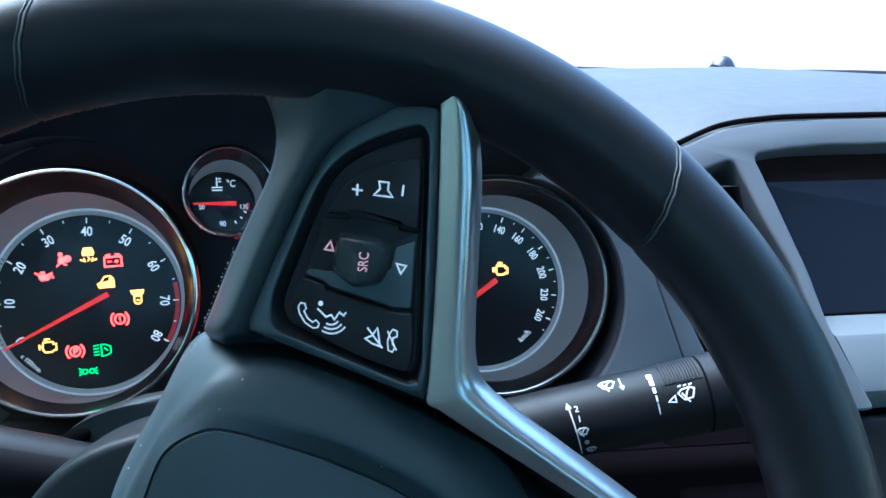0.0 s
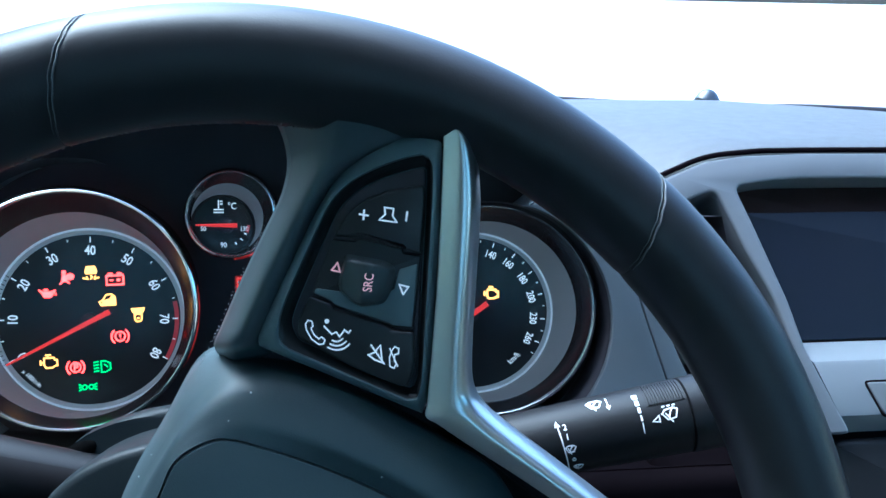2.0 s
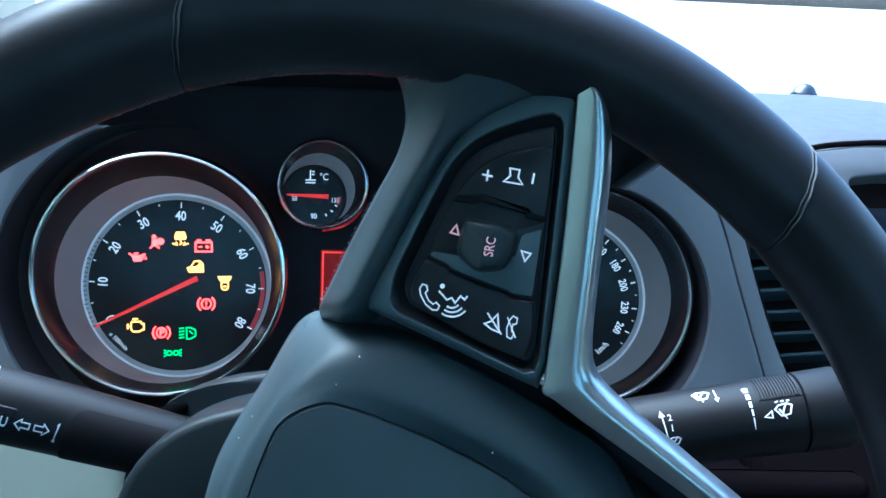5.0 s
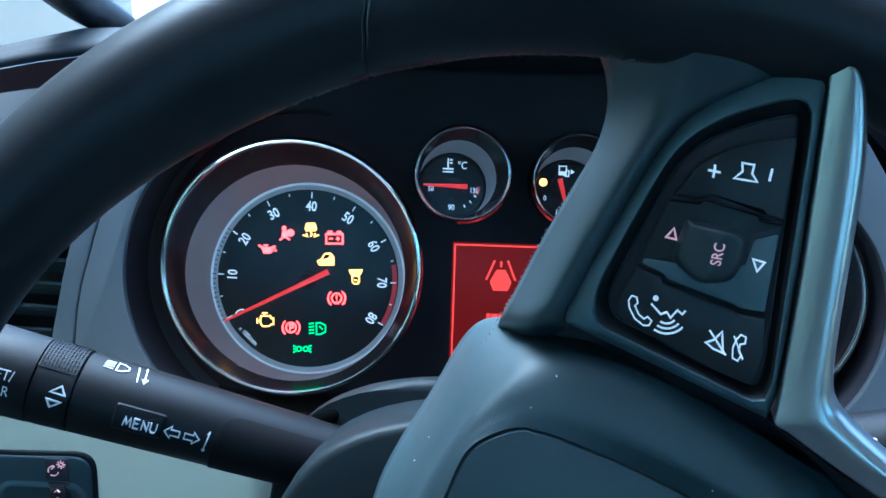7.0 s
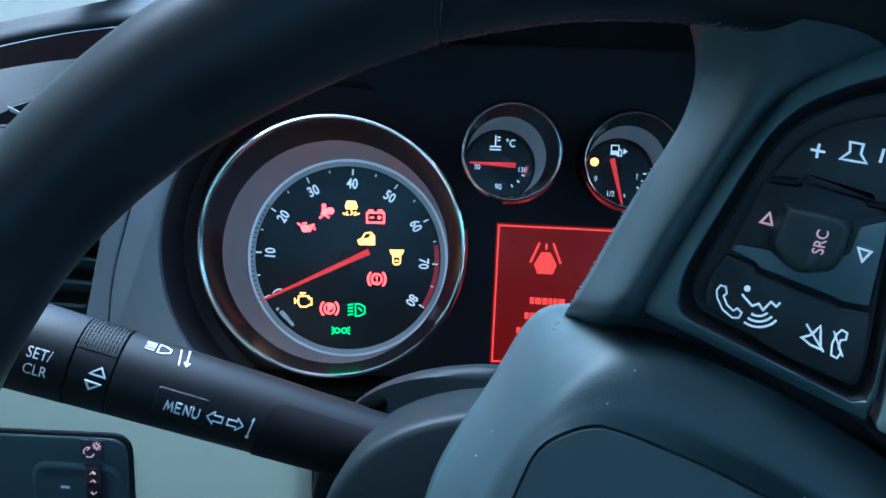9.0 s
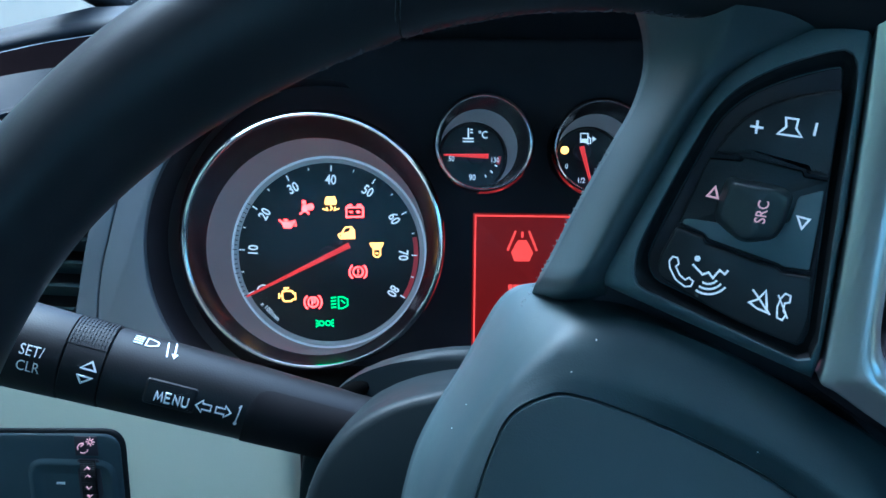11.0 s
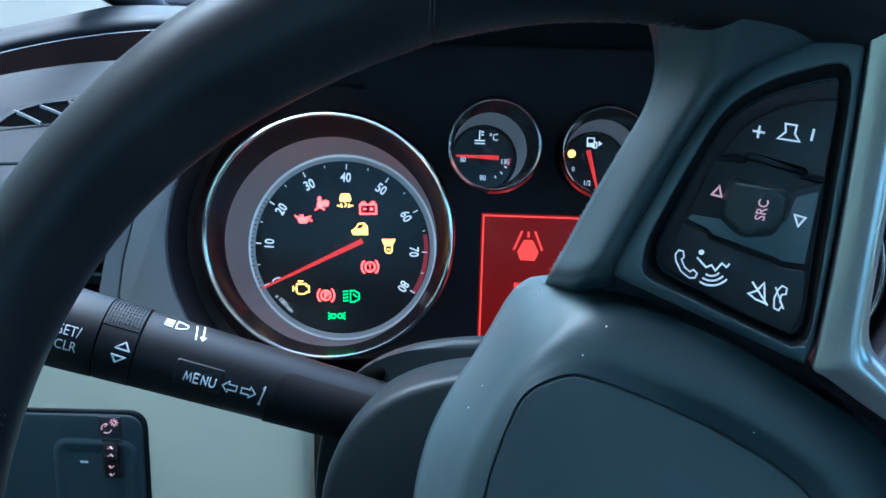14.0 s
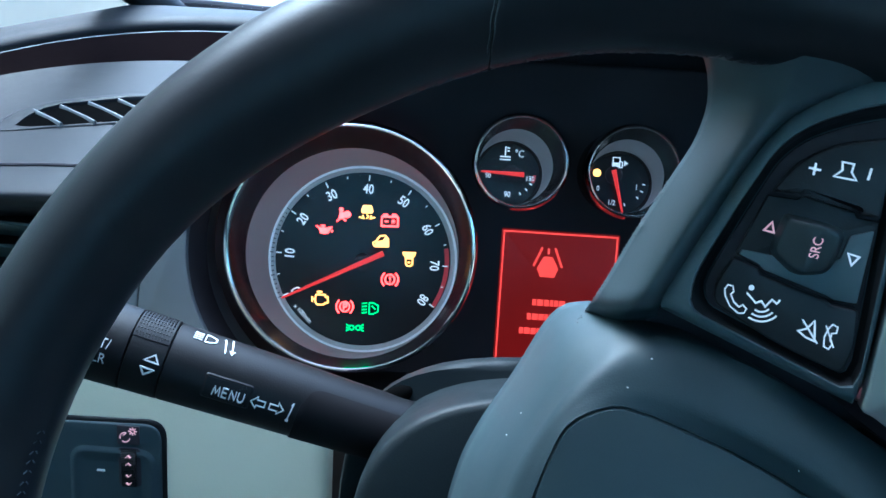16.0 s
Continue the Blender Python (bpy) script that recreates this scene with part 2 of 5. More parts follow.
def strokes(lines, width, place, h=0.0003, bm=None, base=-0.0002):
    """Drawn lines of a given width as thin raised bars."""
    bm = bm or bmesh.new()
    for line in lines:
        line = [Vector(p) for p in line]
        if len(line) < 2:
            continue
        whole, line = line, line[:1]
        for p in whole[1:]:
            n = max(1, min(12, int((p - line[-1]).length / 0.0012)))
            a = line[-1]
            line += [a.lerp(p, (i + 1) / n) for i in range(n)]
        rows = []
        shut = (line[0] - line[-1]).length < 1e-6
        for i, p in enumerate(line):
            a = line[i - 1] if i else (line[-2] if shut else None)
            b = line[i + 1] if i + 1 < len(line) else (line[1] if shut else None)
            n1 = Vector((a.y - p.y, p.x - a.x)).normalized() if a is not None else None
            n2 = Vector((p.y - b.y, b.x - p.x)).normalized() if b is not None else None
            n = n1 if n2 is None else n2 if n1 is None else n1 + n2
            n = n / max(0.5, n.length_squared / 2) if (n1 is not None and n2 is not None and n.length > 1e-6) else n
            s = n * width / 2
            rows.append([place(*(p + s), base), place(*(p + s), h), place(*(p - s), h), place(*(p - s), base)])
        loft(rows, bm=bm)
    return bm


def fills(polys, place, h=0.0003, bm=None, base=-0.0002):
    bm = bm or bmesh.new()
    for poly in polys:
        loop = [Vector(p) for p in poly]
        if area(loop) < 0:
            loop = loop[::-1]
        loft([[place(*p, base) for p in loop], [place(*p, h) for p in loop]], bm=bm)
    return bm


def circle(r, c=(0, 0), n=16, a0=0.0, a1=360.0, flat=1.0):
    return [(c[0] + r * math.cos(radians(a0 + (a1 - a0) * i / n)), c[1] + r * flat * math.sin(radians(a0 + (a1 - a0) * i / n))) for i in range(n + 1)]


def writing(text, size, place, h=0.0003, turn=0.0, at=(0, 0), wide=1.0, bm=None, align='CENTER', bold=0.01):
    """Letters of the built-in font, laid onto a surface."""
    cu = bpy.data.curves.new("letters", 'FONT')
    cu.body, cu.size, cu.align_x, cu.align_y = text, 1.0, align, 'CENTER'
    cu.resolution_u = 3
    cu.offset = bold
    ob = new("letters", cu)
    me = bpy.data.meshes.new_from_object(ob.evaluated_get(bpy.context.evaluated_depsgraph_get()))
    bpy.data.objects.remove(ob)
    bpy.data.curves.remove(cu)
    bm = bm or bmesh.new()
    c, s = math.cos(radians(turn)), math.sin(radians(turn))
    vs = []
    for v in me.vertices:
        x, y = v.co.x * wide * size, v.co.y * size
        vs.append(bm.verts.new(place(at[0] + x * c - y * s, at[1] + x * s + y * c, h)))
    for f in me.polygons:
        try:
            bm.faces.new([vs[i] for i in f.vertices])
        except ValueError:
            pass
    bpy.data.meshes.remove(me)
    return bm


def moved(lines, at, size, turn=0.0):
    c, s = math.cos(radians(turn)), math.sin(radians(turn))
    return [[(at[0] + size * (x * c - y * s), at[1] + size * (x * s + y * c)) for x, y in line] for line in lines]


# ---- the car's shell and what lies outside ----
def slab(name, lo, hi, mat, label, category):
    return single(name, box(lo, hi), mat, label, category, "structure")


bm = bmesh.new()
bmesh.ops.create_grid(bm, x_segments=16, y_segments=16, size=3400)
single("ground", bm, CONCRETE, "pale concrete yard around the car", "ground", "structure")
slab("backdrop", (-3.2, -10, 0), (-3.0, 7.3, 4.2), PLASTER, "pale plastered wall beyond the side window", "backdrop")

slab("floor", (-0.56, -1.7, 0.30), (1.3, 1.1, 0.35), CARPET, "dark carpet of the car's floor", "floor")
slab("ceiling", (-0.46, -1.7, 1.40), (1.2, 0.0, 1.43), FABRIC, "pale grey fabric headlining", "ceiling")
slab("wall_left", (-0.56, -1.7, 0.35), (-0.50, 1.1, 0.93), CREAM, "cream plastic door card under the side window", "door card")
# Out of view: a block added to cut low light on the rim's left.
slab("sill_light_block", (-0.56, -1.25, 0.93), (-0.497, 0.28, 0.985), TRIM_DARK, "unseen dark block on the driver's door, keeps low light off the rim", "door sill")
slab("wall_right", (1.24, -1.7, 0.35), (1.30, 1.1, 0.93), CREAM, "cream plastic door card on the passenger side", "door card")
# The back wall is never seen; kept low and pale to add fill.
slab("wall_back", (-0.50, -1.76, 0.35), (1.24, -1.7, 1.0), FABRIC, "unseen back of the cabin in pale grey cloth, low and pale for fill light", "cabin wall")
slab("bulkhead", (-0.50, 1.0, 0.35), (1.24, 1.06, 0.90), MATTE_BLACK, "matte black bulkhead under the windscreen", "bulkhead")
# Unseen slabs, sized to limit the light from the rear side windows.
slab("pillar_left", (-0.55, -1.70, 0.93), (-0.48, -1.25, 1.37), TRIM_DARK, "unseen dark slab limiting light behind the driver's window", "pillar")
slab("pillar_right", (1.22, -1.70, 0.93), (1.29, -1.05, 1.37), TRIM_DARK, "unseen dark slab limiting light behind the passenger window", "pillar")
for side, x in (("left", -0.46), ("right", 1.2)):
    bm = box((x - 0.06, -1.7, 1.36), (x + 0.06, 0.02, 1.42), 0.015)
    single("roof_rail_" + side, bm, FABRIC, "pale fabric-covered roof rail above the side windows", "roof rail", "structure")

# slim dark windscreen pillars, and the rubber along the foot of the glass
bm = tube(spline([(-0.330, 0.665, 0.982), (-0.352, 0.62, 1.0115), (-0.375, 0.55, 1.055), (-0.42, 0.3, 1.21), (-0.46, 0.0, 1.39)], 8),
          [0.013 + 0.016 * (k / 32) ** 0.7 for k in range(33)], 12, flat=0.8)
single("windscreen_pillar_left", bm, TRIM_DARK, "slim black windscreen pillar trim", "pillar", "structure")
bm = tube(spline([(1.22, 0.55, 0.95), (1.22, 0.4, 1.08), (1.21, 0.2, 1.25), (1.2, 0.0, 1.39)], 6), 0.03, 12)
single("windscreen_pillar_right", bm, TRIM_DARK, "black windscreen pillar trim on the passenger side", "pillar", "structure")
bm = tube(spline([(-0.42, 0.58, 0.975), (-0.36, 0.645, 1.0055), (-0.25, 0.66, 1.0042), (-0.1, 0.67, 0.998), (0.2, 0.69, 0.9815), (0.45, 0.685, 0.9705), (0.6, 0.67, 0.9715), (1.22, 0.52, 0.957)], 8), 0.004, 8)
single("windscreen_rubber", bm, MATTE_BLACK, "thin black rubber along the foot of the windscreen", "seal", "structure")
gl = [[Vector((-0.36, 0.62, 0.985)), Vector((0.0, 0.69, 1.0)), Vector((0.5, 0.69, 0.98)), Vector((1.22, 0.53, 0.955))],
      [Vector((-0.45, 0.0, 1.39)), Vector((0.0, 0.04, 1.42)), Vector((0.7, 0.04, 1.42)), Vector((1.2, 0.0, 1.39))]]
bm = loft(gl, closed=False, caps=(False, False))
bmesh.ops.solidify(bm, geom=bm.faces[:], thickness=0.004)
ob = single("window_1", bm, GLASS, "clear windscreen glass", "windscreen", "structure")
ob.visible_shadow = False

for name, x in (("window_2", -0.525), ("window_3", 1.255)):
    back = -1.25 if x < 0 else -1.05
    pane = [Vector((x, 0.62, 0.93)), Vector((x, 0.05, 1.37)), Vector((x, back, 1.37)), Vector((x, back, 0.93))]
    bm = loft([pane, [p + Vector((0.004, 0, 0)) for p in pane]])
    single(name, bm, TINTED, "green-tinted side window glass", "side window", "structure")


# unseen pane in the opening left for fill light from behind
bm = box((-0.45, -1.735, 1.0), (1.19, -1.73, 1.40))
single("window_4", bm, TINTED, "unseen tinted pane over the rear opening added for fill light", "rear window", "structure")


# ---- the dashboard ----
def drop(x):
    """How far the dash's left end falls away towards the door."""
    return -0.7 * max(0.0, -0.24 - x) ** 2


dash = thing("dashboard", Matrix.Translation((0.35, 0.45, 0.40)), "blue-grey grained plastic dashboard with a cream lower panel", "dashboard")


def sweep(profile, xs, fall=drop, caps=True):
    """A profile in y and z carried along x."""
    rings = [[Vector((x, y, z + fall(x))) for y, z in profile] for x in xs]
    return loft(rings, caps=(caps, caps))


def steps(a, b, n):
    return [a + (b - a) * i / n for i in range(n + 1)]


# the top: from the middle of the cluster's hood to the passenger's side
def pad_fall(x, y):
    near = max(0.0, min(1.0, (0.46 - y) / 0.16))
    return -0.06 * max(0.0, x - 0.40) - 3.4 * near * max(0.0, 0.295 - x) ** 2


prof = spline([(0.2870, 0.9870), (0.2874, 0.9915), (0.290, 0.9943), (0.299, 0.9962), (0.33, 0.9974), (0.42, 0.9966), (0.52, 0.9938), (0.60, 0.9892), (0.68, 0.977)], 5) + [Vector((0.70, 0.93)), Vector((0.30, 0.93))]
part("top_pad", loft([[Vector((x, y, z + pad_fall(x, y))) for y, z in prof] for x in steps(0.17, 1.22, 60)]), SOFT, dash)

# the sloping upper panel on the driver's side
prof = spline([(0.232, 0.934), (0.229, 0.9385), (0.233, 0.943), (0.26, 0.949), (0.34, 0.9625), (0.40, 0.972), (0.452, 0.981)], 5) + [Vector((0.46, 0.93)), Vector((0.26, 0.92))]
part("upper_panel", sweep([tuple(p) for p in prof], steps(-0.495, -0.232, 16)), DASH_SHADED, dash)
prof = [(0.452, 0.955), (0.452, 0.972), (0.505, 0.974), (0.508, 0.997), (0.53, 0.997), (0.53, 0.955)]
part("recess", sweep(prof, steps(-0.495, 0.15, 20)), BROWN, dash, "dark brown recess under the padded roll")


def rear_drop(x):
    return -0.22 * max(0.0, -0.35 - x)


prof = spline([(0.5125, 0.9965, 0), (0.5105, 0.999, 0), (0.511, 1.003, 0), (0.516, 1.0072, 0), (0.526, 1.0097, 0), (0.545, 1.0105, 0.5), (0.57, 1.0095, 1), (0.62, 1.006, 1), (0.67, 1.0, 1), (0.69, 0.98, 1)], 3) + [Vector((0.69, 0.95, 1)), Vector((0.52, 0.95, 0))]
part("roll", loft([[Vector((x, y, z + drop(x) * (1 - w) + rear_drop(x) * w)) for y, z, w in prof] for x in steps(-0.495, 0.172, 24)]), DASH_SHADED, dash, "padded roll along the windscreen")
part("bead", tube([(x, 0.5095, 0.9965 + drop(x)) for x in steps(-0.495, 0.16, 24)], 0.0011, 8), PRINT_DIM, dash, "thin pale bead under the roll")
# a thin parting line across the sloping panel
part("parting_line", tube([(x, 0.2585, 0.9492 + drop(x)) for x in steps(-0.495, -0.233, 16)], 0.0011, 6), MATTE_BLACK, dash)

# the hood over the instruments
arch = []
for i in range(33):
    a = radians(14 + 152 * i / 32)
    arch.append((math.cos(a), math.sin(a)))
outer = [(0.222 * c, 0.915 + 0.141 * max(0, s)) for c, s in arch]
inner = [(0.212 * c, 0.915 + 0.131 * max(0, s)) for c, s in arch]
rings = []
for loop, y, k in ((inner, 0.335, 0), (inner, 0.20, 0.25), ([((a[0] + b[0]) / 2, (a[1] + b[1]) / 2) for a, b in zip(inner, outer)], 0.193, 0.25), (outer, 0.20, 0.25), (outer, 0.45, 0)):
    rings.append([Vector((x, y + 0.22 * (z - 0.92) + k * abs(x), z)) for x, z in loop])
part("hood", loft(rings, closed=False, caps=(True, False)), MATTE_BLACK, dash, "black hood over the instruments")

# fascia on both sides of the instruments, with an arc cut out round each large dial
FACE = pose(0, 0.236, 0.915, 77, 0, 0)
FASCIA_ENDS = {
    -1: ((-109, 0, 85.5), [(-224, -66), (-219.5, -38), (-218.3, -24), (-215.7, -8), (-212, 6), (-207.5, 22), (-200, 45), (-188, 68), (-174, 84)],
         [(-241, -70), (-233, -42), (-229.6, -26), (-226.6, -10), (-223.8, 3), (-220, 17), (-213.5, 36), (-206, 52)]),
    1: ((115, -10, 70.5), [(227, -72), (217.1, -43.5), (207.1, -14.6), (197.2, 15), (190, 37), (180, 58), (166, 80)],
        [(248, -72), (231, -43), (219, -17), (208.5, 12), (200.5, 36), (191, 56)])}
for side in (-1, 1):
    (cx, cy, cr), seam, far = FASCIA_ENDS[side]
    arc = [((cx + side * cr * math.cos(radians(a))) / 1000, (cy + cr * math.sin(radians(a))) / 1000) for a in range(72, -57, -3)]
    seam = [Vector(p) / 1000 for p in seam]
    far = [Vector(p) / 1000 for p in far]
    part("fascia", plate(arc + [tuple(p) for p in spline(seam, 4)], -0.05, 0.0, FACE, 0.0007), FASCIA, dash)
    # the vent's surround outside a narrow gap
    near = [p + Vector((side * 0.0007, 0)) for p in seam[:-1]]
    part("vent_surround", plate([tuple(p) for p in spline(near, 4) + spline(far[::-1], 4)], -0.05, 0.0002, FACE, 0.0009), FASCIA, dash)
    wall = [[FACE @ Vector(((cx + side * r * math.cos(radians(a))) / 1000, (cy + r * math.sin(radians(a))) / 1000, z)) for a in range(100, -125, -6)] for r, z in ((cr - 0.4, -0.003), (cr - 2, -0.028))]
    part("recess_wall", loft(wall, closed=False, caps=(False, False)), MATTE_BLACK, dash)

# lower panel in cream, a black side against the column
LOW = pose(0, 0.144, 0.80, 84, 0, 0)
part("lower_panel", plate(rounded([(-0.495, -0.22), (-0.104, -0.22), (-0.104, 0.072), (-0.18, 0.090), (-0.495, 0.098)], 0.012), -0.012, 0.0, LOW, 0.003), CREAM, dash, "cream plastic lower panel")
part("knee_panel", box((-0.101, 0.19, 0.56), (0.27, 0.24, 0.832), 0.01), DEEP_BLACK, dash)
part("under_tray", box((-0.49, 0.25, 0.40), (1.22, 0.95, 0.80), 0.0), MATTE_BLACK, dash)

# hood and struts round the screen in the middle of the car
MID = Matrix.Translation((0.40, 0.27, 0.9757)) @ pose(0, 0, 0, 60, 0, 0)


def mid_mm(pts):
    return [(x / 1000, y / 1000) for x, y in pts]


brow = rounded(mid_mm([(-186, 1), (-170, 8), (-150, 15.8), (-126, 19.2), (-86, 20.6), (250, 20), (250, 4), (-93, 4.6), (-112, 3.2), (-134, 0), (-125, -26), (-111, -68.5), (-104, -98), (-84, -146), (-98, -146), (-119.5, -68), (-133, -38), (-146.5, -2), (-166, -9), (-186, -16)]), [0.003] * 9 + [0.005] + [0.004] * 7 + [0.005, 0.003, 0.003], 4)
part("screen_brow", plate(brow, -0.03, 0.002, MID, 0.0018), SCREEN_TRIM, dash, "satin grey brow and strut round the screen")
lip_path = [MID @ Vector((x / 1000, y / 1000, 0.0005)) for x, y in ((-188, 3), (-172, 10.2), (-151, 18.2), (-127, 21.6), (-86, 23.0), (80, 22.8), (250, 22.4))]
part("pad_gap", tube(spline(lip_path, 6), 0.0017, 8), DEEP_BLACK, dash, "dark gap between the top pad and the brow")
rings = []
for k in (0, 1):
    ring = []
    for y, z in ((-92.5, -30), (-92.5, -13), (-94, -11.5), (-103, -1), (-105, 0.8), (-107.5, 1.6), (-133, 2), (-136, 1.6), (-138, 0), (-145, -9), (-145, -30)):
        x = 250 if k else -103 - 0.36 * (y + 98)
        ring.append(MID @ Vector((x / 1000, y / 1000, z / 1000)))
    rings.append(ring)
part("screen_sill", loft(rings), FASCIA, dash, "", 24)
part("console_face", plate(rounded(mid_mm([(-92, -149), (250, -149), (250, -340), (-60, -340)]), 0.006), -0.04, -0.006, MID, 0.004), SATIN_BLACK, dash)
part("console_side", plate(rounded(mid_mm([(-200, -140), (-95, -140), (-62, -340), (-170, -340)]), 0.006), -0.04, -0.012, MID, 0.004), DEEP_BLACK, dash)
part("console_back", plate(mid_mm([(-185, 12), (260, 12), (260, -340), (-200, -340)]), -0.09, -0.045, MID, 0.002), MATTE_BLACK, dash)

navi = thing("car_screen", MID @ Matrix.Translation((0.06, -0.05, -0.03)), "dark switched-off display in the middle of the dashboard", "screen")
part("panel", plate(rounded(mid_mm([(-132, 4), (250, 5), (250, -93), (-106, -93)]), 0.002), -0.034, -0.016, MID, 0.001), BROWN, navi)
part("display", plate(rounded(mid_mm([(-125, -12), (240, -12), (240, -91), (-104, -91)]), 0.002), -0.0158, -0.0145, MID, 0.0004), NAV_SCREEN, navi, "unlit dark blue display")
gap = rounded(mid_mm([(-72.6, -116.6), (-22, -116.6), (-34, -138), (-63.5, -138)]), 0.004)
hz = part("button", plate(gap, 0.0008, 0.0022, MID, 0.0002), DEEP_BLACK, navi, "grey trapezoid button in a black gap")
part("cap", plate(inset([Vector(p) for p in (gap if area(gap) > 0 else gap[::-1])], 0.0013), 0.002, 0.0030, MID, 0.0006), SCREEN_TRIM, hz)
part("button_sign", strokes([mid_mm([(-53, -131), (-41, -131), (-47, -121), (-53, -131)])], 0.001, flat_place(MID), 0.0034, base=0.0028), PRINT_RED, hz)

# small domed light sensor on the top
bm = loft(lathe([(0.0125, -0.002), (0.0125, 0.001), (0.0108, 0.0035), (0.0085, 0.0075), (0.005, 0.0102), (0.0018, 0.0112)], Matrix.Translation((0.392, 0.60, 0.9885)), 24))
single("light_sensor", bm, GLOSS_BLACK, "small black domed light sensor on the dash top", "sensor")


# ---- vents ----
def vent(m, outline, slat_rows, label, depth=0.045):
    """A vent: a dark box behind an outline, with slats across it."""
    v = thing("air_vent", m, label, "air vent", group="dashboard air vents")
    loop = [Vector(p) for p in outline]
    part("duct", plate(loop, -depth - 0.002, -depth, m, 0.0005), MATTE_BLACK, v)
    rim_ = [[m @ Vector((*p, z)) for p in lp] for lp, z in ((loop, -depth), (loop, -0.001), (inset(loop if area(loop) > 0 else loop[::-1], 0.0001), 0.0))]
    part("duct_wall", loft(rim_[:2], caps=(False, False)), MATTE_BLACK, v)
    for a, b in slat_rows:
        a, b = Vector((*a, 0)), Vector((*b, 0))
        rings = []
        for p in (a, b):
            q = []
            for dz, dv in ((-0.001, 0.0007), (-0.001, -0.0009), (-0.018, -0.009), (-0.018, -0.0075)):
                q.append(m @ (p + Vector((0, dv, dz - 0.004))))
            rings.append(q)
        part("slat", loft(rings), HUB, v)
    return v


for side in (-1, 1):
    # slat ends follow the sloping surround
    end = 0.335 if side < 0 else 0.256
    rows = [((side * ((0.2215 if side < 0 else 0.2085) + 0.3 * (0.012 - z)), z), (side * (end - 0.25 * z), z + 0.003)) for z in (0.040, 0.028, 0.016, 0.004, -0.008, -0.020, -0.032, -0.044)][0 if side > 0 else 2:]
    out = [(side * 0.2425, -0.07), (side * (0.231 if side < 0 else 0.2265), -0.031), (side * (0.2195 if side < 0 else 0.2065), 0.022), (side * (0.222 if side < 0 else 0.205), 0.0275 if side < 0 else 0.05), (side * (end + (0.003 if side < 0 else -0.005)), 0.0275 if side < 0 else 0.05), (side * (end + 0.022), -0.07)]
    vent(FACE @ Matrix.Translation((0, 0, -0.002)), out, rows, "black slatted air vent at the end of the instrument fascia" if side < 0 else "black slatted air vent between instruments and screen")
# closing surfaces round the outer vent
part("end_panel", plate(rounded([(-0.347, 0.03), (-0.495, 0.03), (-0.495, -0.075), (-0.347, -0.075)], 0.004), -0.05, 0.0, FACE, 0.004), SOFT, dash)
part("vent_lower_panel", plate(rounded([(-0.36, -0.0725), (-0.20, -0.0725), (-0.20, -0.11), (-0.36, -0.11)], 0.004), -0.05, 0.001, FACE, 0.004), SOFT, dash)

# side-window grille let into the sloping panel
rise = [tuple(p) for p in spline([(0.229, 0.9385), (0.233, 0.943), (0.26, 0.949), (0.34, 0.9625), (0.40, 0.972), (0.452, 0.981)], 5)]


def slope(x, y, h):
    """A point h above the sloping panel."""
    for (y0, z0), (y1, z1) in zip(rise, rise[1:]):
        if y <= y1:
            break
    return Vector((x, y, z0 + (z1 - z0) * (y - y0) / (y1 - y0) + drop(x) + h))


gr = thing("demister_grille", Matrix.Translation((-0.285, 0.34, 0.95)), "dark slatted demister grille in the upper dash", "air vent")
hole = rounded(mid_mm([(-324, 318), (-323, 333), (-318, 343), (-308, 349), (-292, 353), (-273, 359.5), (-262, 362), (-238, 363), (-236, 328), (-262, 322.5), (-278, 318.5), (-297, 315), (-312, 314)]), [0.001, 0.004, 0.004, 0.004, 0.004, 0.004, 0.004, 0.004, 0.004, 0.004, 0.004, 0.004, 0.004], 3)
lip = rounded(mid_mm([(-331, 311), (-339, 331), (-336, 350), (-329, 357), (-318, 361.5), (-302, 366), (-284, 370), (-264, 372), (-226, 373), (-226, 325), (-262, 320.5), (-280, 316), (-312, 311.5)]), 0.005, 3)
mid_l = [a * 0.55 + b * 0.45 for a, b in zip(lip, hole)] if len(lip) == len(hole) else inset(hole, -0.004)


def lip_height(p, z):
    """The lip stands proud along its far side and runs out towards the driver."""
    return z * (0.3 + 0.7 * max(0.0, min(1.0, (p.y - 0.318) / 0.03))) if z > 0.001 else z


bm = loft([[slope(p.x, p.y, lip_height(p, z)) for p in lp] for lp, z in ((lip, -0.004), (lip, -0.0008), (lip, 0.0006), (mid_l, 0.0034), ([a * 0.15 + b * 0.85 for a, b in zip(mid_l, hole)], 0.0036), (hole, 0.0031), (hole, 0.0009))], caps=(False, False))
part("lip_line", tube([slope(p.x, p.y, 0.0004) for p in lip[4:34]], 0.0007, 6), MATTE_BLACK, gr)
part("frame", bm, DASH_SHADED, gr, "rounded lip round the opening", 60)
# no hole is cut: a black sheet on the panel gives its shade
bm = loft([[slope(p.x, p.y, 0.0010) for p in hole], [slope(-0.28 + (p.x + 0.28) * 0.6, 0.336 + (p.y - 0.336) * 0.6, 0.0016) for p in hole], [slope(-0.28 + (p.x + 0.28) * 0.2, 0.336 + (p.y - 0.336) * 0.2, 0.0018) for p in hole]], caps=(False, True))
part("duct", bm, HOLE_SHADE, gr, "black sheet on the panel for the shade in the opening")
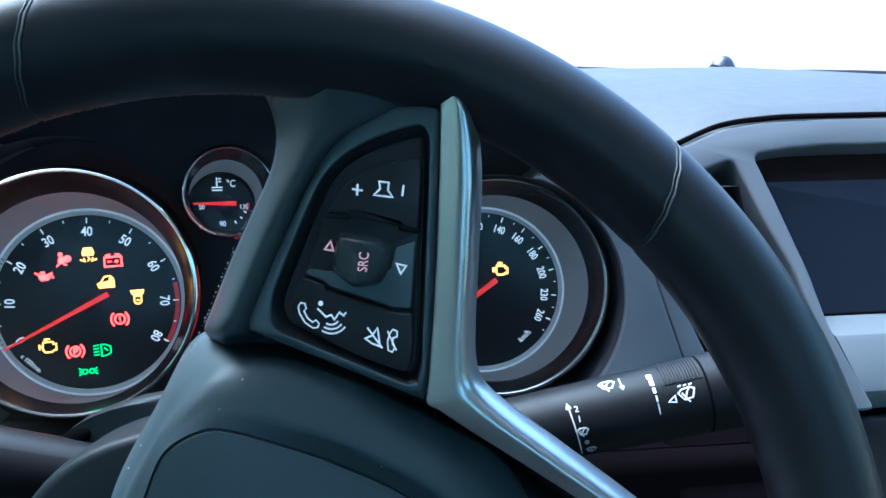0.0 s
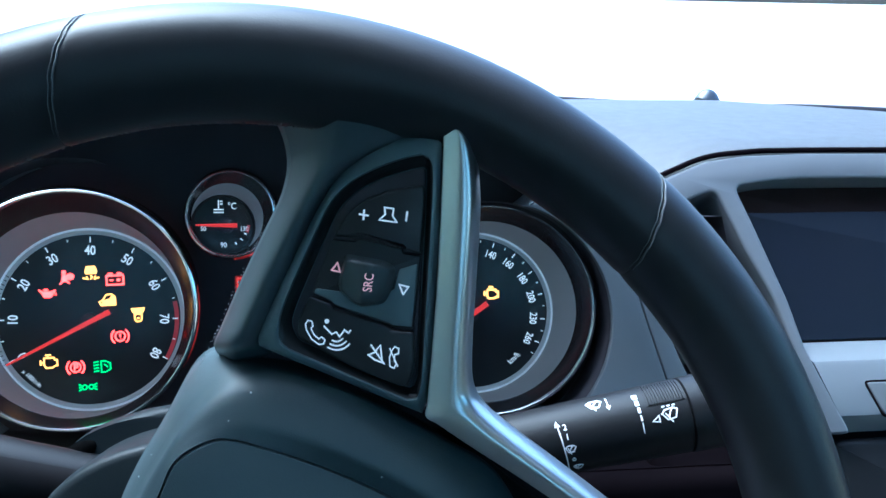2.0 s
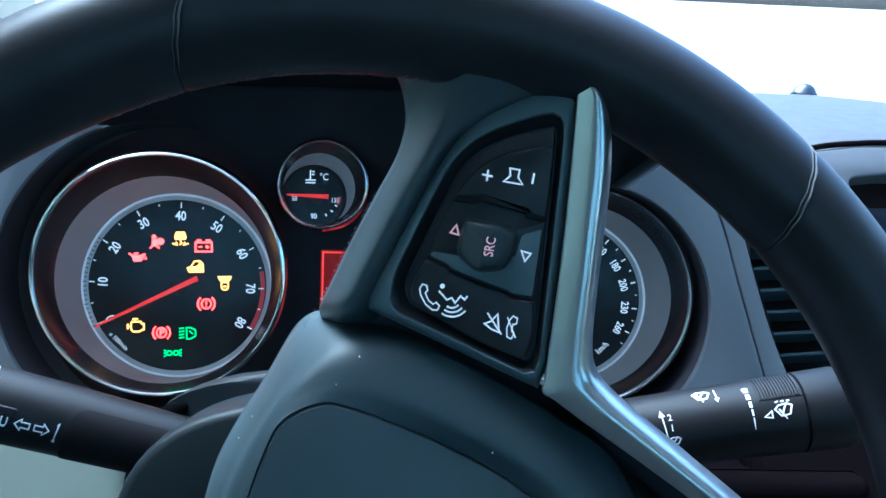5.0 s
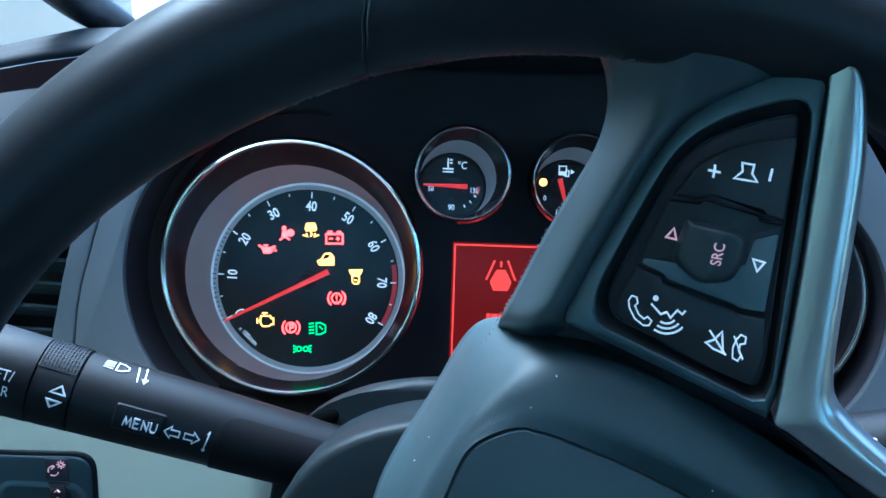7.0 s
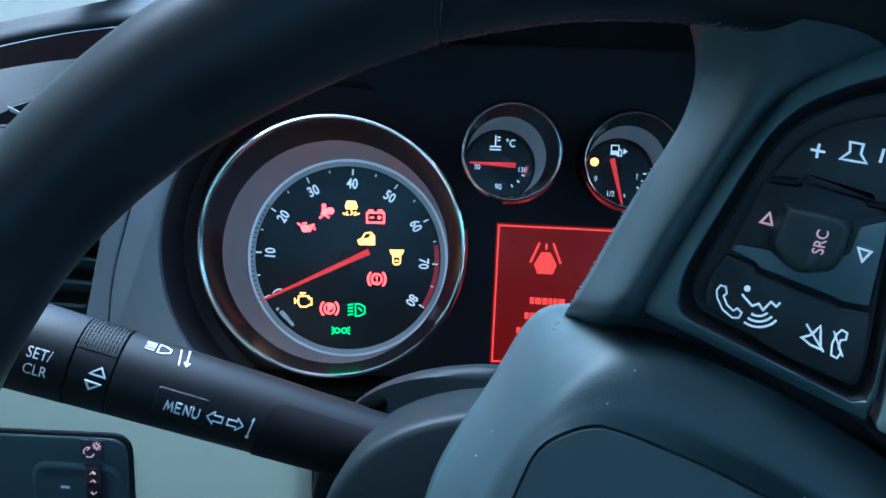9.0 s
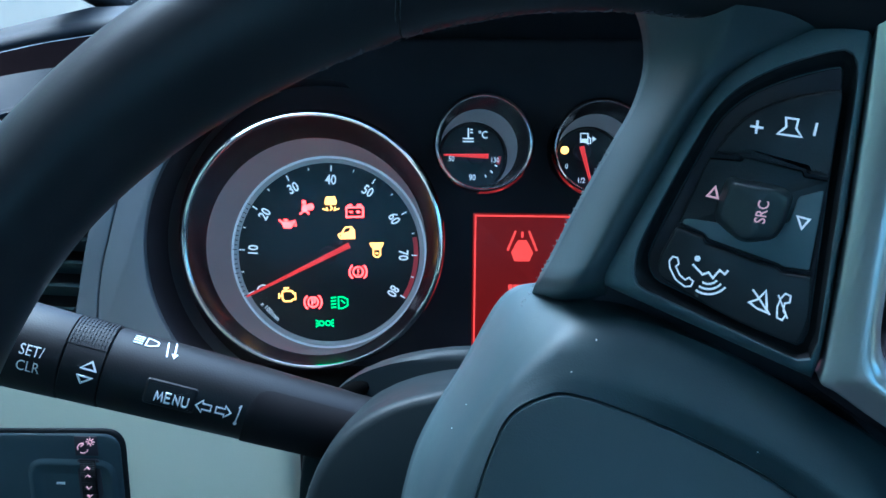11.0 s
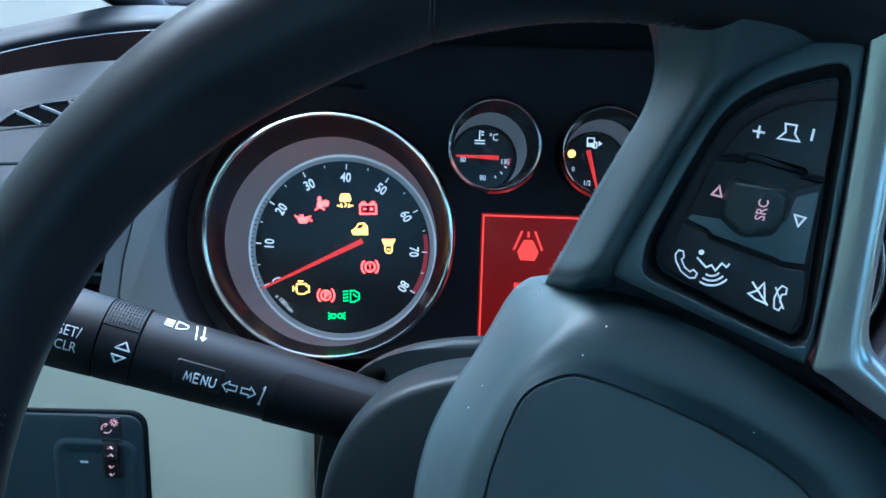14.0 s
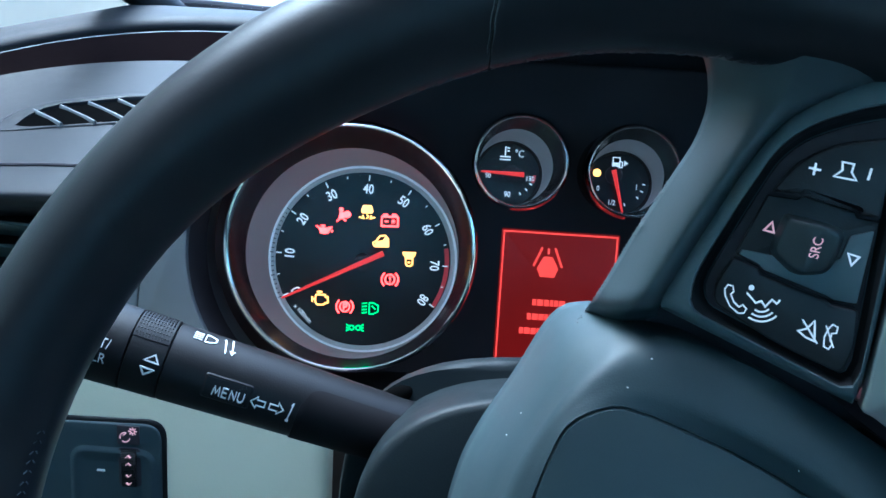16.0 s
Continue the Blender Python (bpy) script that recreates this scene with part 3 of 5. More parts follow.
for a, b in (((-0.3245, 0.342), (-0.2935, 0.3142)), ((-0.3095, 0.3475), (-0.2745, 0.3175)), ((-0.2935, 0.3525), (-0.258, 0.3225)), ((-0.2765, 0.3578), (-0.240, 0.3265)), ((-0.258, 0.362), (-0.236, 0.343))):
    a, b = Vector(a), Vector(b)
    n = Vector((a.y - b.y, b.x - a.x)).normalized()
    ring = [[slope(*(p + n * s), h) for s, h in ((-0.0009, 0.0008), (-0.0009, 0.0024), (-0.0004, 0.0030), (0.0004, 0.0030), (0.0009, 0.0024), (0.0009, 0.0008))] for p in [a.lerp(b, k / 6) for k in range(7)]]
    part("slat", loft(ring), FASCIA, gr)


# ---- light switch panel ----
SW = LOW @ Matrix.Translation((-0.262, 0.0205, 0.0))
sw = thing("light_switch_panel", SW, "dark blue-grey light switch panel in the cream dash", "switch panel")
part("plate", plate(rounded([(-0.085, -0.075), (0.0855, -0.075), (0.0858, 0.0450), (-0.085, 0.0415)], [0.01, 0.01, 0.009, 0.01], 6), -0.004, 0.0012, SW, 0.0016), SATIN_BLACK, sw)
part("face", plate(rounded([(-0.083, -0.073), (0.0835, -0.073), (0.0838, 0.0430), (-0.083, 0.0395)], [0.009, 0.009, 0.008, 0.009], 6), 0.001, 0.0022, SW, 0.001), HUB, sw)
knob = part("rotary_knob", loft(lathe([(0.031, 0.0015), (0.031, 0.004), (0.0275, 0.006), (0.025, 0.014), (0.023, 0.016), (0.012, 0.0165)], SW @ Matrix.Translation((-0.008, -0.012, 0)), 40)), HUB, sw, "round rotary light switch")
part("grip", plate(rounded([(-0.004, -0.024), (0.004, -0.024), (0.004, 0.024), (-0.004, 0.024)], 0.003), 0.015, 0.021, SW @ Matrix.Translation((-0.008, -0.012, 0)), 0.002), HUB, knob)
# finger scoop round the dimmer wheel, with a soft raised lip
scoop = [Vector(p) for p in rounded([(0.0445, -0.016), (0.0795, -0.016), (0.0795, 0.0290), (0.0445, 0.0290)], 0.006, 6)]
part("scoop_lip", loft([[SW @ Vector((p.x, p.y, z)) for p in inset(scoop, d)] for d, z in ((-0.0022, 0.00215), (-0.0012, 0.0026), (-0.0003, 0.0031), (0.0006, 0.0031), (0.0018, 0.0027), (0.0034, 0.00235), (0.005, 0.00222))], caps=(False, False)), HUB, sw, "soft raised lip of the finger scoop", 80)
slot = part("dimmer_slot", plate(rounded([(0.0647, 0.0128), (0.0747, 0.0128), (0.0747, 0.0316), (0.0647, 0.0316)], 0.002), 0.0021, 0.0027, SW, 0.0003), MATTE_BLACK, sw)
wheel_m = SW @ Matrix.Translation((0.0697, 0.0222, -0.0457))
rings = []
for x in (-0.0034, 0.0034):
    rings.append([wheel_m @ Vector((x, r * math.cos(a), r * math.sin(a))) for r, a in [(0.0500 - 0.0004 * (j % 2), radians(79.4 + 21.2 * j / 44)) for j in range(45)]])
part("dimmer_wheel", loft(rings), SATIN_BLACK, slot, "ribbed black dimmer wheel")
flat = flat_place(SW)
for y, s in ((0.0279, 1), (0.0243, 1), (0.0189, -1), (0.0150, -1)):
    part("arrow_mark", strokes([[(0.0686, y - 0.0004 * s), (0.0697, y + 0.0006 * s), (0.0708, y - 0.0004 * s)]], 0.00036, flat, 0.0047, base=0.0036), PRINT_RED, slot)
tag = part("symbol_window", plate(rounded([(0.0644, 0.0330), (0.0744, 0.0330), (0.0744, 0.0420), (0.0644, 0.0420)], 0.0006), 0.002, 0.0027, SW, 0.0003), MATTE_BLACK, sw)
sym = [circle(0.0022, (0.0680, 0.0366), 10, 75, 200), circle(0.0022, (0.0680, 0.0366), 10, 235, 345), [(0.0672, 0.0374), (0.0686, 0.0386)], circle(0.0009, (0.0715, 0.0396), 10)]
sym += [[(0.0715 + 0.0013 * math.cos(a), 0.0396 + 0.0013 * math.sin(a)), (0.0715 + 0.0019 * math.cos(a), 0.0396 + 0.0019 * math.sin(a))] for a in [k * math.pi / 4 for k in range(8)]]
part("dimmer_symbol", strokes(sym, 0.00045, flat, 0.0031, base=0.0026), PRINT_RED, tag, "lit red lamp symbol")
part("position_mark", fills([[(0.0547, 0.0191), (0.0583, 0.0191), (0.0583, 0.0201), (0.0547, 0.0201)]], flat, 0.0026, base=0.002), PRINT, sw)


# ---- instrument cluster ----
clus = thing("instrument_cluster", Matrix.Translation((0, 0.262, 0.84)), "black instrument cluster with chrome-ringed round dials, lit red", "instruments")
BOARD = pose(0, 0.2985, 0.92, 77, 0, 0)
part("housing", plate(rounded([(-0.205, -0.105), (0.205, -0.105), (0.205, 0.075), (0.15, 0.093), (-0.15, 0.093), (-0.205, 0.075)], 0.02), -0.03, 0.0, BOARD, 0.003), MATTE_BLACK, clus)
part("lower_lip", plate(rounded([(-0.19, -0.092), (0.19, -0.092), (0.19, -0.112), (-0.19, -0.112)], 0.008), -0.02, 0.012, BOARD, 0.01), SATIN_BLACK, clus)


def gauge_frame(c, yaw, tilt):
    return Matrix.Translation(c) @ pose(0, 0, 0, 90 - tilt, 0, 0) if not yaw else Matrix.Translation(c) @ pose(0, 0, 0, 0, 0, yaw) @ pose(0, 0, 0, 90 - tilt, 0, 0)


def gauge(name, m, R, grey, dial, label, chrome=0.0031, deep=0.025, dome=1.2):
    """A round gauge with a chrome ring, a dark cone, an off-centre grey cone and a dial at its foot. grey and dial: (x, y, radius)."""
    gx, gy, gr_ = grey
    dx, dy, dr = dial
    body = loft(lathe([(R - 0.001, -0.05), (R + 0.0004, -0.004), (R - 0.0008, -0.001), (R - chrome, -0.001), (gr_ + 0.0004, -deep * 0.45), (gr_, -deep * 0.46)], m,
                      centers=[(0, 0)] * 4 + [(gx, gy)] * 2), caps=(False, False))
    g = part(name, body, GLOSS_BLACK, clus, label)

    def within(profile, centers):
        """Rings round off-centre points, kept inside the housing's wall."""
        out = []
        for (r, z), (cx, cy) in zip(profile, centers):
            ring = []
            for j in range(96):
                p = Vector((cx + r * math.cos(2 * math.pi * j / 96), cy + r * math.sin(2 * math.pi * j / 96)))
                p *= min(1.0, (R - 0.0012) / max(1e-6, p.length))
                ring.append(m @ Vector((p.x, p.y, z)))
            out.append(ring)
        return out

    part("chrome_ring", loft(lathe([(R - chrome * 0.95, -0.0022), (R - chrome * 0.92, -0.0002), (R - chrome * 0.85, 0.0007 * dome), (R - chrome * 0.68, 0.0010 * dome), (R - chrome * 0.45, 0.0008 * dome), (R - chrome * 0.2, 0.0002 * dome), (R + 0.0002, -0.0007 * dome), (R + 0.0006, -0.0019 * dome), (R + 0.0006, -0.0045)], m), caps=(False, False)), CHROME, g, "polished chrome ring")
    # the cone is no lamp: its glow stands in for light falling on it
    part("grey_cone", loft(within([(gr_, -deep * 0.46), (dr + 0.0012, -deep + 0.0028), (dr + 0.0006, -deep + 0.0022), (dr + 0.0004, -deep + 0.0006)], [(gx, gy)] + [(dx, dy)] * 3), caps=(False, False)), GREY_BAND, g, "grey inner cone, its soft light put in as emission")
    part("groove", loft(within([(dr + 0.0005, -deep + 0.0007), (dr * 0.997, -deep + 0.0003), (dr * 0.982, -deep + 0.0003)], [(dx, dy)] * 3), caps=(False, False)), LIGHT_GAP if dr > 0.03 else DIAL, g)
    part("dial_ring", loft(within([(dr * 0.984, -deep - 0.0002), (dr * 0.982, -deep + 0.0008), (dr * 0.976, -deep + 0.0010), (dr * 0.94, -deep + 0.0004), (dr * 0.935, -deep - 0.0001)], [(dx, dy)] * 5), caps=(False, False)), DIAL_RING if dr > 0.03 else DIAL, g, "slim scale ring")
    part("dial_face", loft(within([(dr * 0.94, -deep), (dr * 0.90, -deep + 0.00005)], [(dx, dy)] * 2), caps=(False, True)), DIAL, g)
    return g


def needle(g, m, pivot, tip, tail, z, w=0.0016):
    a, b = Vector(tip), Vector(tail)
    d = (a - b).normalized()
    n = Vector((-d.y, d.x))
    loop = [b + n * w * 0.75, a + n * w * 0.28, a + d * w * 0.3, a - n * w * 0.28, b - n * w * 0.75]
    nd = part("needle", plate([tuple(p) for p in loop], z, z + 0.0012, m, 0.0005), NEEDLE, g, "lit red pointer")
    part("needle_hub", loft(lathe([(0.0045, z - 0.006), (0.0045, z - 0.0008), (0.0035, z - 0.0002)], m @ Matrix.Translation((*pivot, 0)), 28)), MATTE_BLACK, g)
    return nd


def polar(c, r, deg):
    return (c[0] + r * math.cos(radians(deg)), c[1] + r * math.sin(radians(deg)))


# symbols of the warning lamps, in a square from -1 to 1
OIL = ([[(-0.95, 0.45), (-0.55, 0.2), (-0.3, -0.45), (0.45, -0.45), (1.0, 0.35), (0.45, 0.1), (-0.45, 0.12)], [(-0.1, 0.1), (-0.1, 0.42)], [(-0.35, 0.45), (0.15, 0.45)], [(1.05, -0.05), (1.05, -0.3)]], [[(-0.5, 0.15), (-0.3, -0.4), (0.4, -0.4), (0.55, 0.0), (0.4, 0.12)]])
AIRBAG = ([[(-0.85, -0.8), (-0.25, -0.25), (0.35, -0.75)], [(-0.25, -0.25), (-0.2, 0.45)]], [circle(0.27, (-0.3, 0.72), 10)[:-1], circle(0.44, (0.5, 0.12), 12)[:-1], [(-0.62, -0.3), (-0.5, 0.4), (0.1, 0.4), (0.25, -0.25), (-0.2, -0.5)]])
ESP = ([[(-0.95, -0.55), (-0.4, -0.72), (-0.5, -0.35)], [(0.95, -0.55), (0.4, -0.72), (0.5, -0.35)], [(-0.05, -0.2), (0.15, -0.5), (-0.1, -0.75)]], [[(-0.72, 0.2), (-0.5, 0.85), (0.5, 0.85), (0.72, 0.2), (0.6, -0.12), (-0.6, -0.12)]])
BATTERY = ([[(-0.95, -0.65), (0.95, -0.65), (0.95, 0.45), (-0.95, 0.45), (-0.95, -0.65)], [(-0.7, 0.5), (-0.7, 0.72), (-0.35, 0.72), (-0.35, 0.5)], [(0.35, 0.5), (0.35, 0.72), (0.7, 0.72), (0.7, 0.5)], [(-0.6, -0.08), (-0.2, -0.08)], [(0.2, -0.08), (0.6, -0.08)], [(0.4, 0.12), (0.4, -0.28)]], [])
CAR = ([[(-0.95, -0.15), (-0.55, 0.05), (-0.1, 0.72), (0.55, 0.78), (0.95, 0.35), (0.95, -0.6), (-0.75, -0.6), (-0.95, -0.15)]], [[(-0.7, -0.5), (0.88, -0.5), (0.88, 0.3), (0.5, 0.6), (0.3, 0.2), (-0.55, 0.02)]])
LAMP = ([[(-0.75, 0.8), (0.75, 0.8), (0.62, 0.42), (0.42, 0.3), (0.42, -0.6), (0.2, -0.85), (-0.2, -0.85), (-0.42, -0.6), (-0.42, 0.3), (-0.62, 0.42), (-0.75, 0.8)], [(-0.18, -0.42), (0.18, -0.42)]], [[(-0.55, 0.72), (0.55, 0.72), (0.36, 0.3), (0.36, 0.0), (-0.36, 0.0), (-0.36, 0.3)]])
BRAKE = ([circle(0.55, (0, 0), 18), circle(0.95, (0, 0), 10, 130, 230), circle(0.95, (0, 0), 10, -50, 50), [(0, 0.3), (0, -0.05)], [(0, -0.22), (0, -0.32)]], [])
PARK = ([circle(0.55, (0, 0), 18), circle(0.95, (0, 0), 10, 130, 230), circle(0.95, (0, 0), 10, -50, 50), [(-0.12, -0.35), (-0.12, 0.3), (0.18, 0.3), (0.25, 0.12), (0.18, -0.02), (-0.12, -0.02)]], [])
ENGINE = ([[(-0.55, 0.4), (0.45, 0.4), (0.5, 0.15), (0.75, 0.15), (0.75, -0.5), (0.5, -0.5), (0.3, -0.7), (-0.4, -0.7), (-0.6, -0.4), (-0.6, 0.1), (-0.55, 0.4)], [(-0.2, 0.45), (-0.2, 0.7)], [(-0.45, 0.72), (0.15, 0.72)], [(-0.95, 0.2), (-0.95, -0.4)], [(-0.9, -0.1), (-0.6, -0.1)]], [])
BEAM = ([[(-0.1, 0.65), (0.35, 0.65), (0.9, 0.35), (0.9, -0.35), (0.35, -0.65), (-0.1, -0.65), (-0.1, 0.65)], [(0.2, 0.3), (0.6, -0.1)]] + [[(-0.95, 0.55 - 0.36 * k), (-0.35, 0.62 - 0.36 * k)] for k in range(4)], [])
SIDE = ([circle(0.3, (-0.42, 0), 10), circle(0.3, (0.42, 0), 10)] + [[(s * 0.8, k * 0.25), (s * 1.15, k * 0.45)] for s in (-1, 1) for k in (-1, 0, 1)], [])

TACH = gauge_frame((-0.109, 0.2393, 0.919), 7, 13)
tach = gauge("tachometer", TACH, 0.0652, (0.0008, -0.0042, 0.0560), (0.0062, -0.0086, 0.0508), "large black rev counter with a chrome ring")
tp = flat_place(TACH)
TC = (0.0056, -0.0092)
for n in range(0, 81, 10):
    deg = 205 - 2.96 * n
    part("numeral", writing(str(n), 0.0072, tp, -0.0247, turn=deg - 90 if 30 <= deg <= 150 else (deg - 90), at=polar(TC, 0.0392, deg), wide=0.8, bold=0.022), PRINT_LIT, tach)
    part("tick", strokes([[polar(TC, 0.0438, deg), polar(TC, 0.0468, deg)]], 0.0007, tp, -0.0246, base=-0.0251), PRINT_LIT, tach)
    if n < 80:
        part("tick", strokes([[polar(TC, 0.0452, deg - 14.8), polar(TC, 0.0466, deg - 14.8)]], 0.0007, tp, -0.0246, base=-0.0251), PRINT_LIT, tach)
fine = [[polar(TC, 0.0478, 205 - 2.96 * k), polar(TC, 0.0492 if k % 5 else 0.0497, 205 - 2.96 * k)] for k in range(0, 21)]
part("fine_scale", strokes(fine, 0.0004, tp, -0.0238, base=-0.0250), DIAL, tach)
part("red_zone", strokes([[polar(TC, 0.0462, a) for a in range(10, -33, -2)]], 0.0024, tp, -0.0247, base=-0.0251), RED_ZONE, tach, "red band at high revs")
part("unit_mark", writing("x 100/min", 0.0035, tp, -0.0247, turn=-47, at=(-0.0262, -0.0389), wide=0.9), PRINT_LIT, tach)
needle(tach, TACH, TC, polar(TC, 0.0468, 205.3), polar(TC, 0.0125, 25.3), -0.0185, 0.0020)
for nm, ic, at, size, mat in (("oil_lamp", OIL, (-0.0157, 0.0076), 0.0044, LAMP_RED), ("restraint_lamp", AIRBAG, (-0.0052, 0.0156), 0.0042, LAMP_RED), ("stability_lamp", ESP, (0.0075, 0.0175), 0.0046, LAMP_AMBER),
                               ("battery_lamp", BATTERY, (0.0199, 0.0133), 0.0046, LAMP_RED), ("immobiliser_lamp", CAR, (0.0152, 0.0017), 0.0044, LAMP_AMBER), ("preheat_lamp", LAMP, (0.0310, -0.0075), 0.0044, LAMP_AMBER),
                               ("brake_lamp", BRAKE, (0.0208, -0.0190), 0.0048, LAMP_RED), ("engine_lamp", ENGINE, (-0.0165, -0.0302), 0.0050, LAMP_AMBER), ("parking_brake_lamp", PARK, (-0.0035, -0.0346), 0.0048, LAMP_RED),
                               ("beam_lamp", BEAM, (0.0104, -0.0353), 0.0048, LAMP_GREEN), ("side_light_lamp", SIDE, (0.0023, -0.0462), 0.0042, LAMP_GREEN)):
    bm = strokes(moved(ic[0], at, size), 0.0008, tp, -0.0246, base=-0.0251)
    fills(moved(ic[1], at, size), tp, -0.0246, bm, base=-0.0251)
    part(nm, bm, mat, tach, ("red" if mat is LAMP_RED else "amber" if mat is LAMP_AMBER else "green") + " lit warning symbol")

SPEED = gauge_frame((0.1165, 0.2500, 0.909), -7, 13)
speedo = gauge("speedometer", SPEED, 0.0622, (-0.0012, -0.0025, 0.0534), (-0.0085, -0.0050, 0.0484), "large black speedometer with a chrome ring")
sp = flat_place(SPEED)
SC = (-0.0090, -0.0055)
for n, deg in (("0", 218), ("20", 196), ("40", 176), ("60", 155), ("80", 134), ("100", 114), ("120", 93), ("140", 73), ("160", 55), ("180", 36), ("200", 17), ("230", -3), ("260", -22)):
    part("numeral", writing(n, 0.0060, sp, -0.0247, turn=deg - 90, at=polar(SC, 0.0375, deg), wide=0.78, bold=0.022), PRINT_LIT, speedo)
    part("tick", strokes([[polar(SC, 0.0420, deg), polar(SC, 0.0448, deg)]], 0.0007, sp, -0.0246, base=-0.0251), PRINT_LIT, speedo)
    part("tick", strokes([[polar(SC, 0.0434, deg - 9.5), polar(SC, 0.0447, deg - 9.5)]], 0.0006, sp, -0.0246, base=-0.0251), PRINT_LIT, speedo)
part("unit_mark", writing("km/h", 0.0048, sp, -0.0247, turn=45, at=polar(SC, 0.0375, -45), wide=0.85), PRINT_LIT, speedo)
needle(speedo, SPEED, SC, polar(SC, 0.0445, 218), polar(SC, 0.012, 38), -0.0185, 0.0022)
bm = strokes(moved(ENGINE[0], (0.0035, 0.0075), 0.0048), 0.0011, sp, -0.0246, base=-0.0251)
part("tyre_lamp", bm, LAMP_AMBER, speedo, "amber lit warning symbol")


def small_gauge(name, c, label):
    m = gauge_frame(c, 0, 15)
    return m, gauge(name, m, 0.0243, (-0.0024, -0.0024, 0.0190), (-0.0056, -0.0068, 0.0171), label, chrome=0.0024, deep=0.012, dome=1.9)


TEMP, temp = small_gauge("temperature_gauge", (-0.0252, 0.2500, 0.9680), "small round coolant temperature gauge with a chrome ring")
pl = flat_place(TEMP)
for txt, at, s in (("50", (-0.0161, -0.0078), 0.0036), ("130", (0.0057, -0.0082), 0.0036), ("90", (-0.0055, -0.0170), 0.0040), ("°C", (-0.0005, 0.0042), 0.0052)):
    part("numeral", writing(txt, s, pl, -0.0117, at=at, wide=0.85), PRINT_LIT, temp)
part("coolant_symbol", strokes([[(-0.0105, 0.0025), (-0.0050, 0.0025)], [(-0.0105, 0.0010), (-0.0050, 0.0010)], [(-0.0078, 0.003), (-0.0078, 0.0078)], [(-0.0070, 0.0070), (-0.0056, 0.0070)], [(-0.0070, 0.0055), (-0.0056, 0.0055)]], 0.0007, pl, -0.0116, base=-0.0121), PRINT_LIT, temp)
TCN = (-0.0048, -0.0050)
for a in (-62, -45, -28):
    part("tick", strokes([[polar(TCN, 0.0118, a), polar(TCN, 0.0134, a)]], 0.0007, pl, -0.0116, base=-0.0121), PRINT_LIT, temp)
part("red_zone", strokes([[polar(TCN, 0.0130, a) for a in range(-5, -24, -3)]], 0.0016, pl, -0.0117, base=-0.0121), RED_ZONE, temp)
needle(temp, TEMP, (-0.004, -0.0061), (-0.0195, -0.0058), (0.0024, -0.0063), -0.0085, 0.0017)
FUEL, fuel = small_gauge("fuel_gauge", (0.0330, 0.2570, 0.9648), "small round fuel gauge with a chrome ring")
pl = flat_place(FUEL)
for txt, at, s in (("1", (0.0040, -0.0078), 0.0042), ("1/2", (-0.0085, -0.0166), 0.0038), ("0", (-0.0160, -0.0095), 0.0036)):
    part("numeral", writing(txt, s, pl, -0.0117, at=at, wide=0.85), PRINT_LIT, fuel)
pump = [[(-0.0092, 0.0015), (-0.0092, 0.0072), (-0.0056, 0.0072), (-0.0056, 0.0015), (-0.0092, 0.0015)], [(-0.0056, 0.0055), (-0.0042, 0.0048), (-0.0042, 0.0022), (-0.0056, 0.0022)]]
bm = strokes(pump, 0.0006, pl, -0.0116, base=-0.0121)
fills([[(-0.0092, 0.0015), (-0.0092, 0.0046), (-0.0056, 0.0046), (-0.0056, 0.0015)]], pl, -0.0116, bm, base=-0.0121)
fills([[(-0.0033, 0.0058), (-0.0012, 0.0044), (-0.0033, 0.0030)]], pl, -0.0116, bm, base=-0.0121)
part("pump_symbol", bm, PRINT_LIT, fuel)
for a in (-75, -40, -22, -5):
    part("tick", strokes([[polar(TCN, 0.0118, a), polar(TCN, 0.0134, a)]], 0.0007, pl, -0.0116, base=-0.0121), PRINT_LIT, fuel)
part("fuel_lamp", fills([circle(0.0021, (-0.0171, -0.0013), 14)[:-1]], pl, -0.0116, base=-0.0121), LAMP_AMBER, fuel, "amber low-fuel lamp")
needle(fuel, FUEL, (-0.0085, -0.002), (-0.0030, -0.0212), (-0.0090, 0.0006), -0.0085, 0.0017)

# clear covers over the dials
for m, r, g in ((TACH, 0.0622, tach), (SPEED, 0.0615, speedo), (TEMP, 0.0225, temp), (FUEL, 0.0225, fuel)):
    lens = part("lens", loft(lathe([(r, -0.0012), (r * 0.7, -0.0009), (r * 0.3, -0.0007)], m, 48), caps=(False, True)), LENS, g)
    lens.visible_shadow = False

# message display between the dials
LCD = pose(0.0035, 0.2885, 0.880, 77, 0, 0)
lcd = part("message_display", plate(rounded([(-0.034, -0.0400), (0.034, -0.0400), (0.034, 0.0385), (-0.034, 0.0385)], 0.001), -0.004, 0.0, LCD, 0.0004), SCREEN_RED, clus, "red backlit message display")
lp_ = flat_place(LCD)
part("border", strokes([[(-0.0325, -0.0385), (0.0325, -0.0385), (0.0325, 0.037), (-0.0325, 0.037), (-0.0325, -0.0385)]], 0.0009, lp_, 0.0003), SCREEN_LINE, lcd)
car = [[(-0.45, 1), (-1, -0.35)], [(0.45, 1), (1, -0.35)], [(0, 0.95), (0, 0.55)]]
bm = strokes(moved(car, (-0.0062, 0.0205), 0.0082), 0.0012, lp_, 0.0003)
fills(moved([[(-0.55, 0.1), (-0.3, 0.55), (0.3, 0.55), (0.55, 0.1), (0.75, -0.3), (0.5, -0.9), (-0.5, -0.9), (-0.75, -0.3)]], (-0.0062, 0.0190), 0.0082), lp_, 0.0003, bm)
part("car_symbol", bm, SCREEN_LINE, lcd)
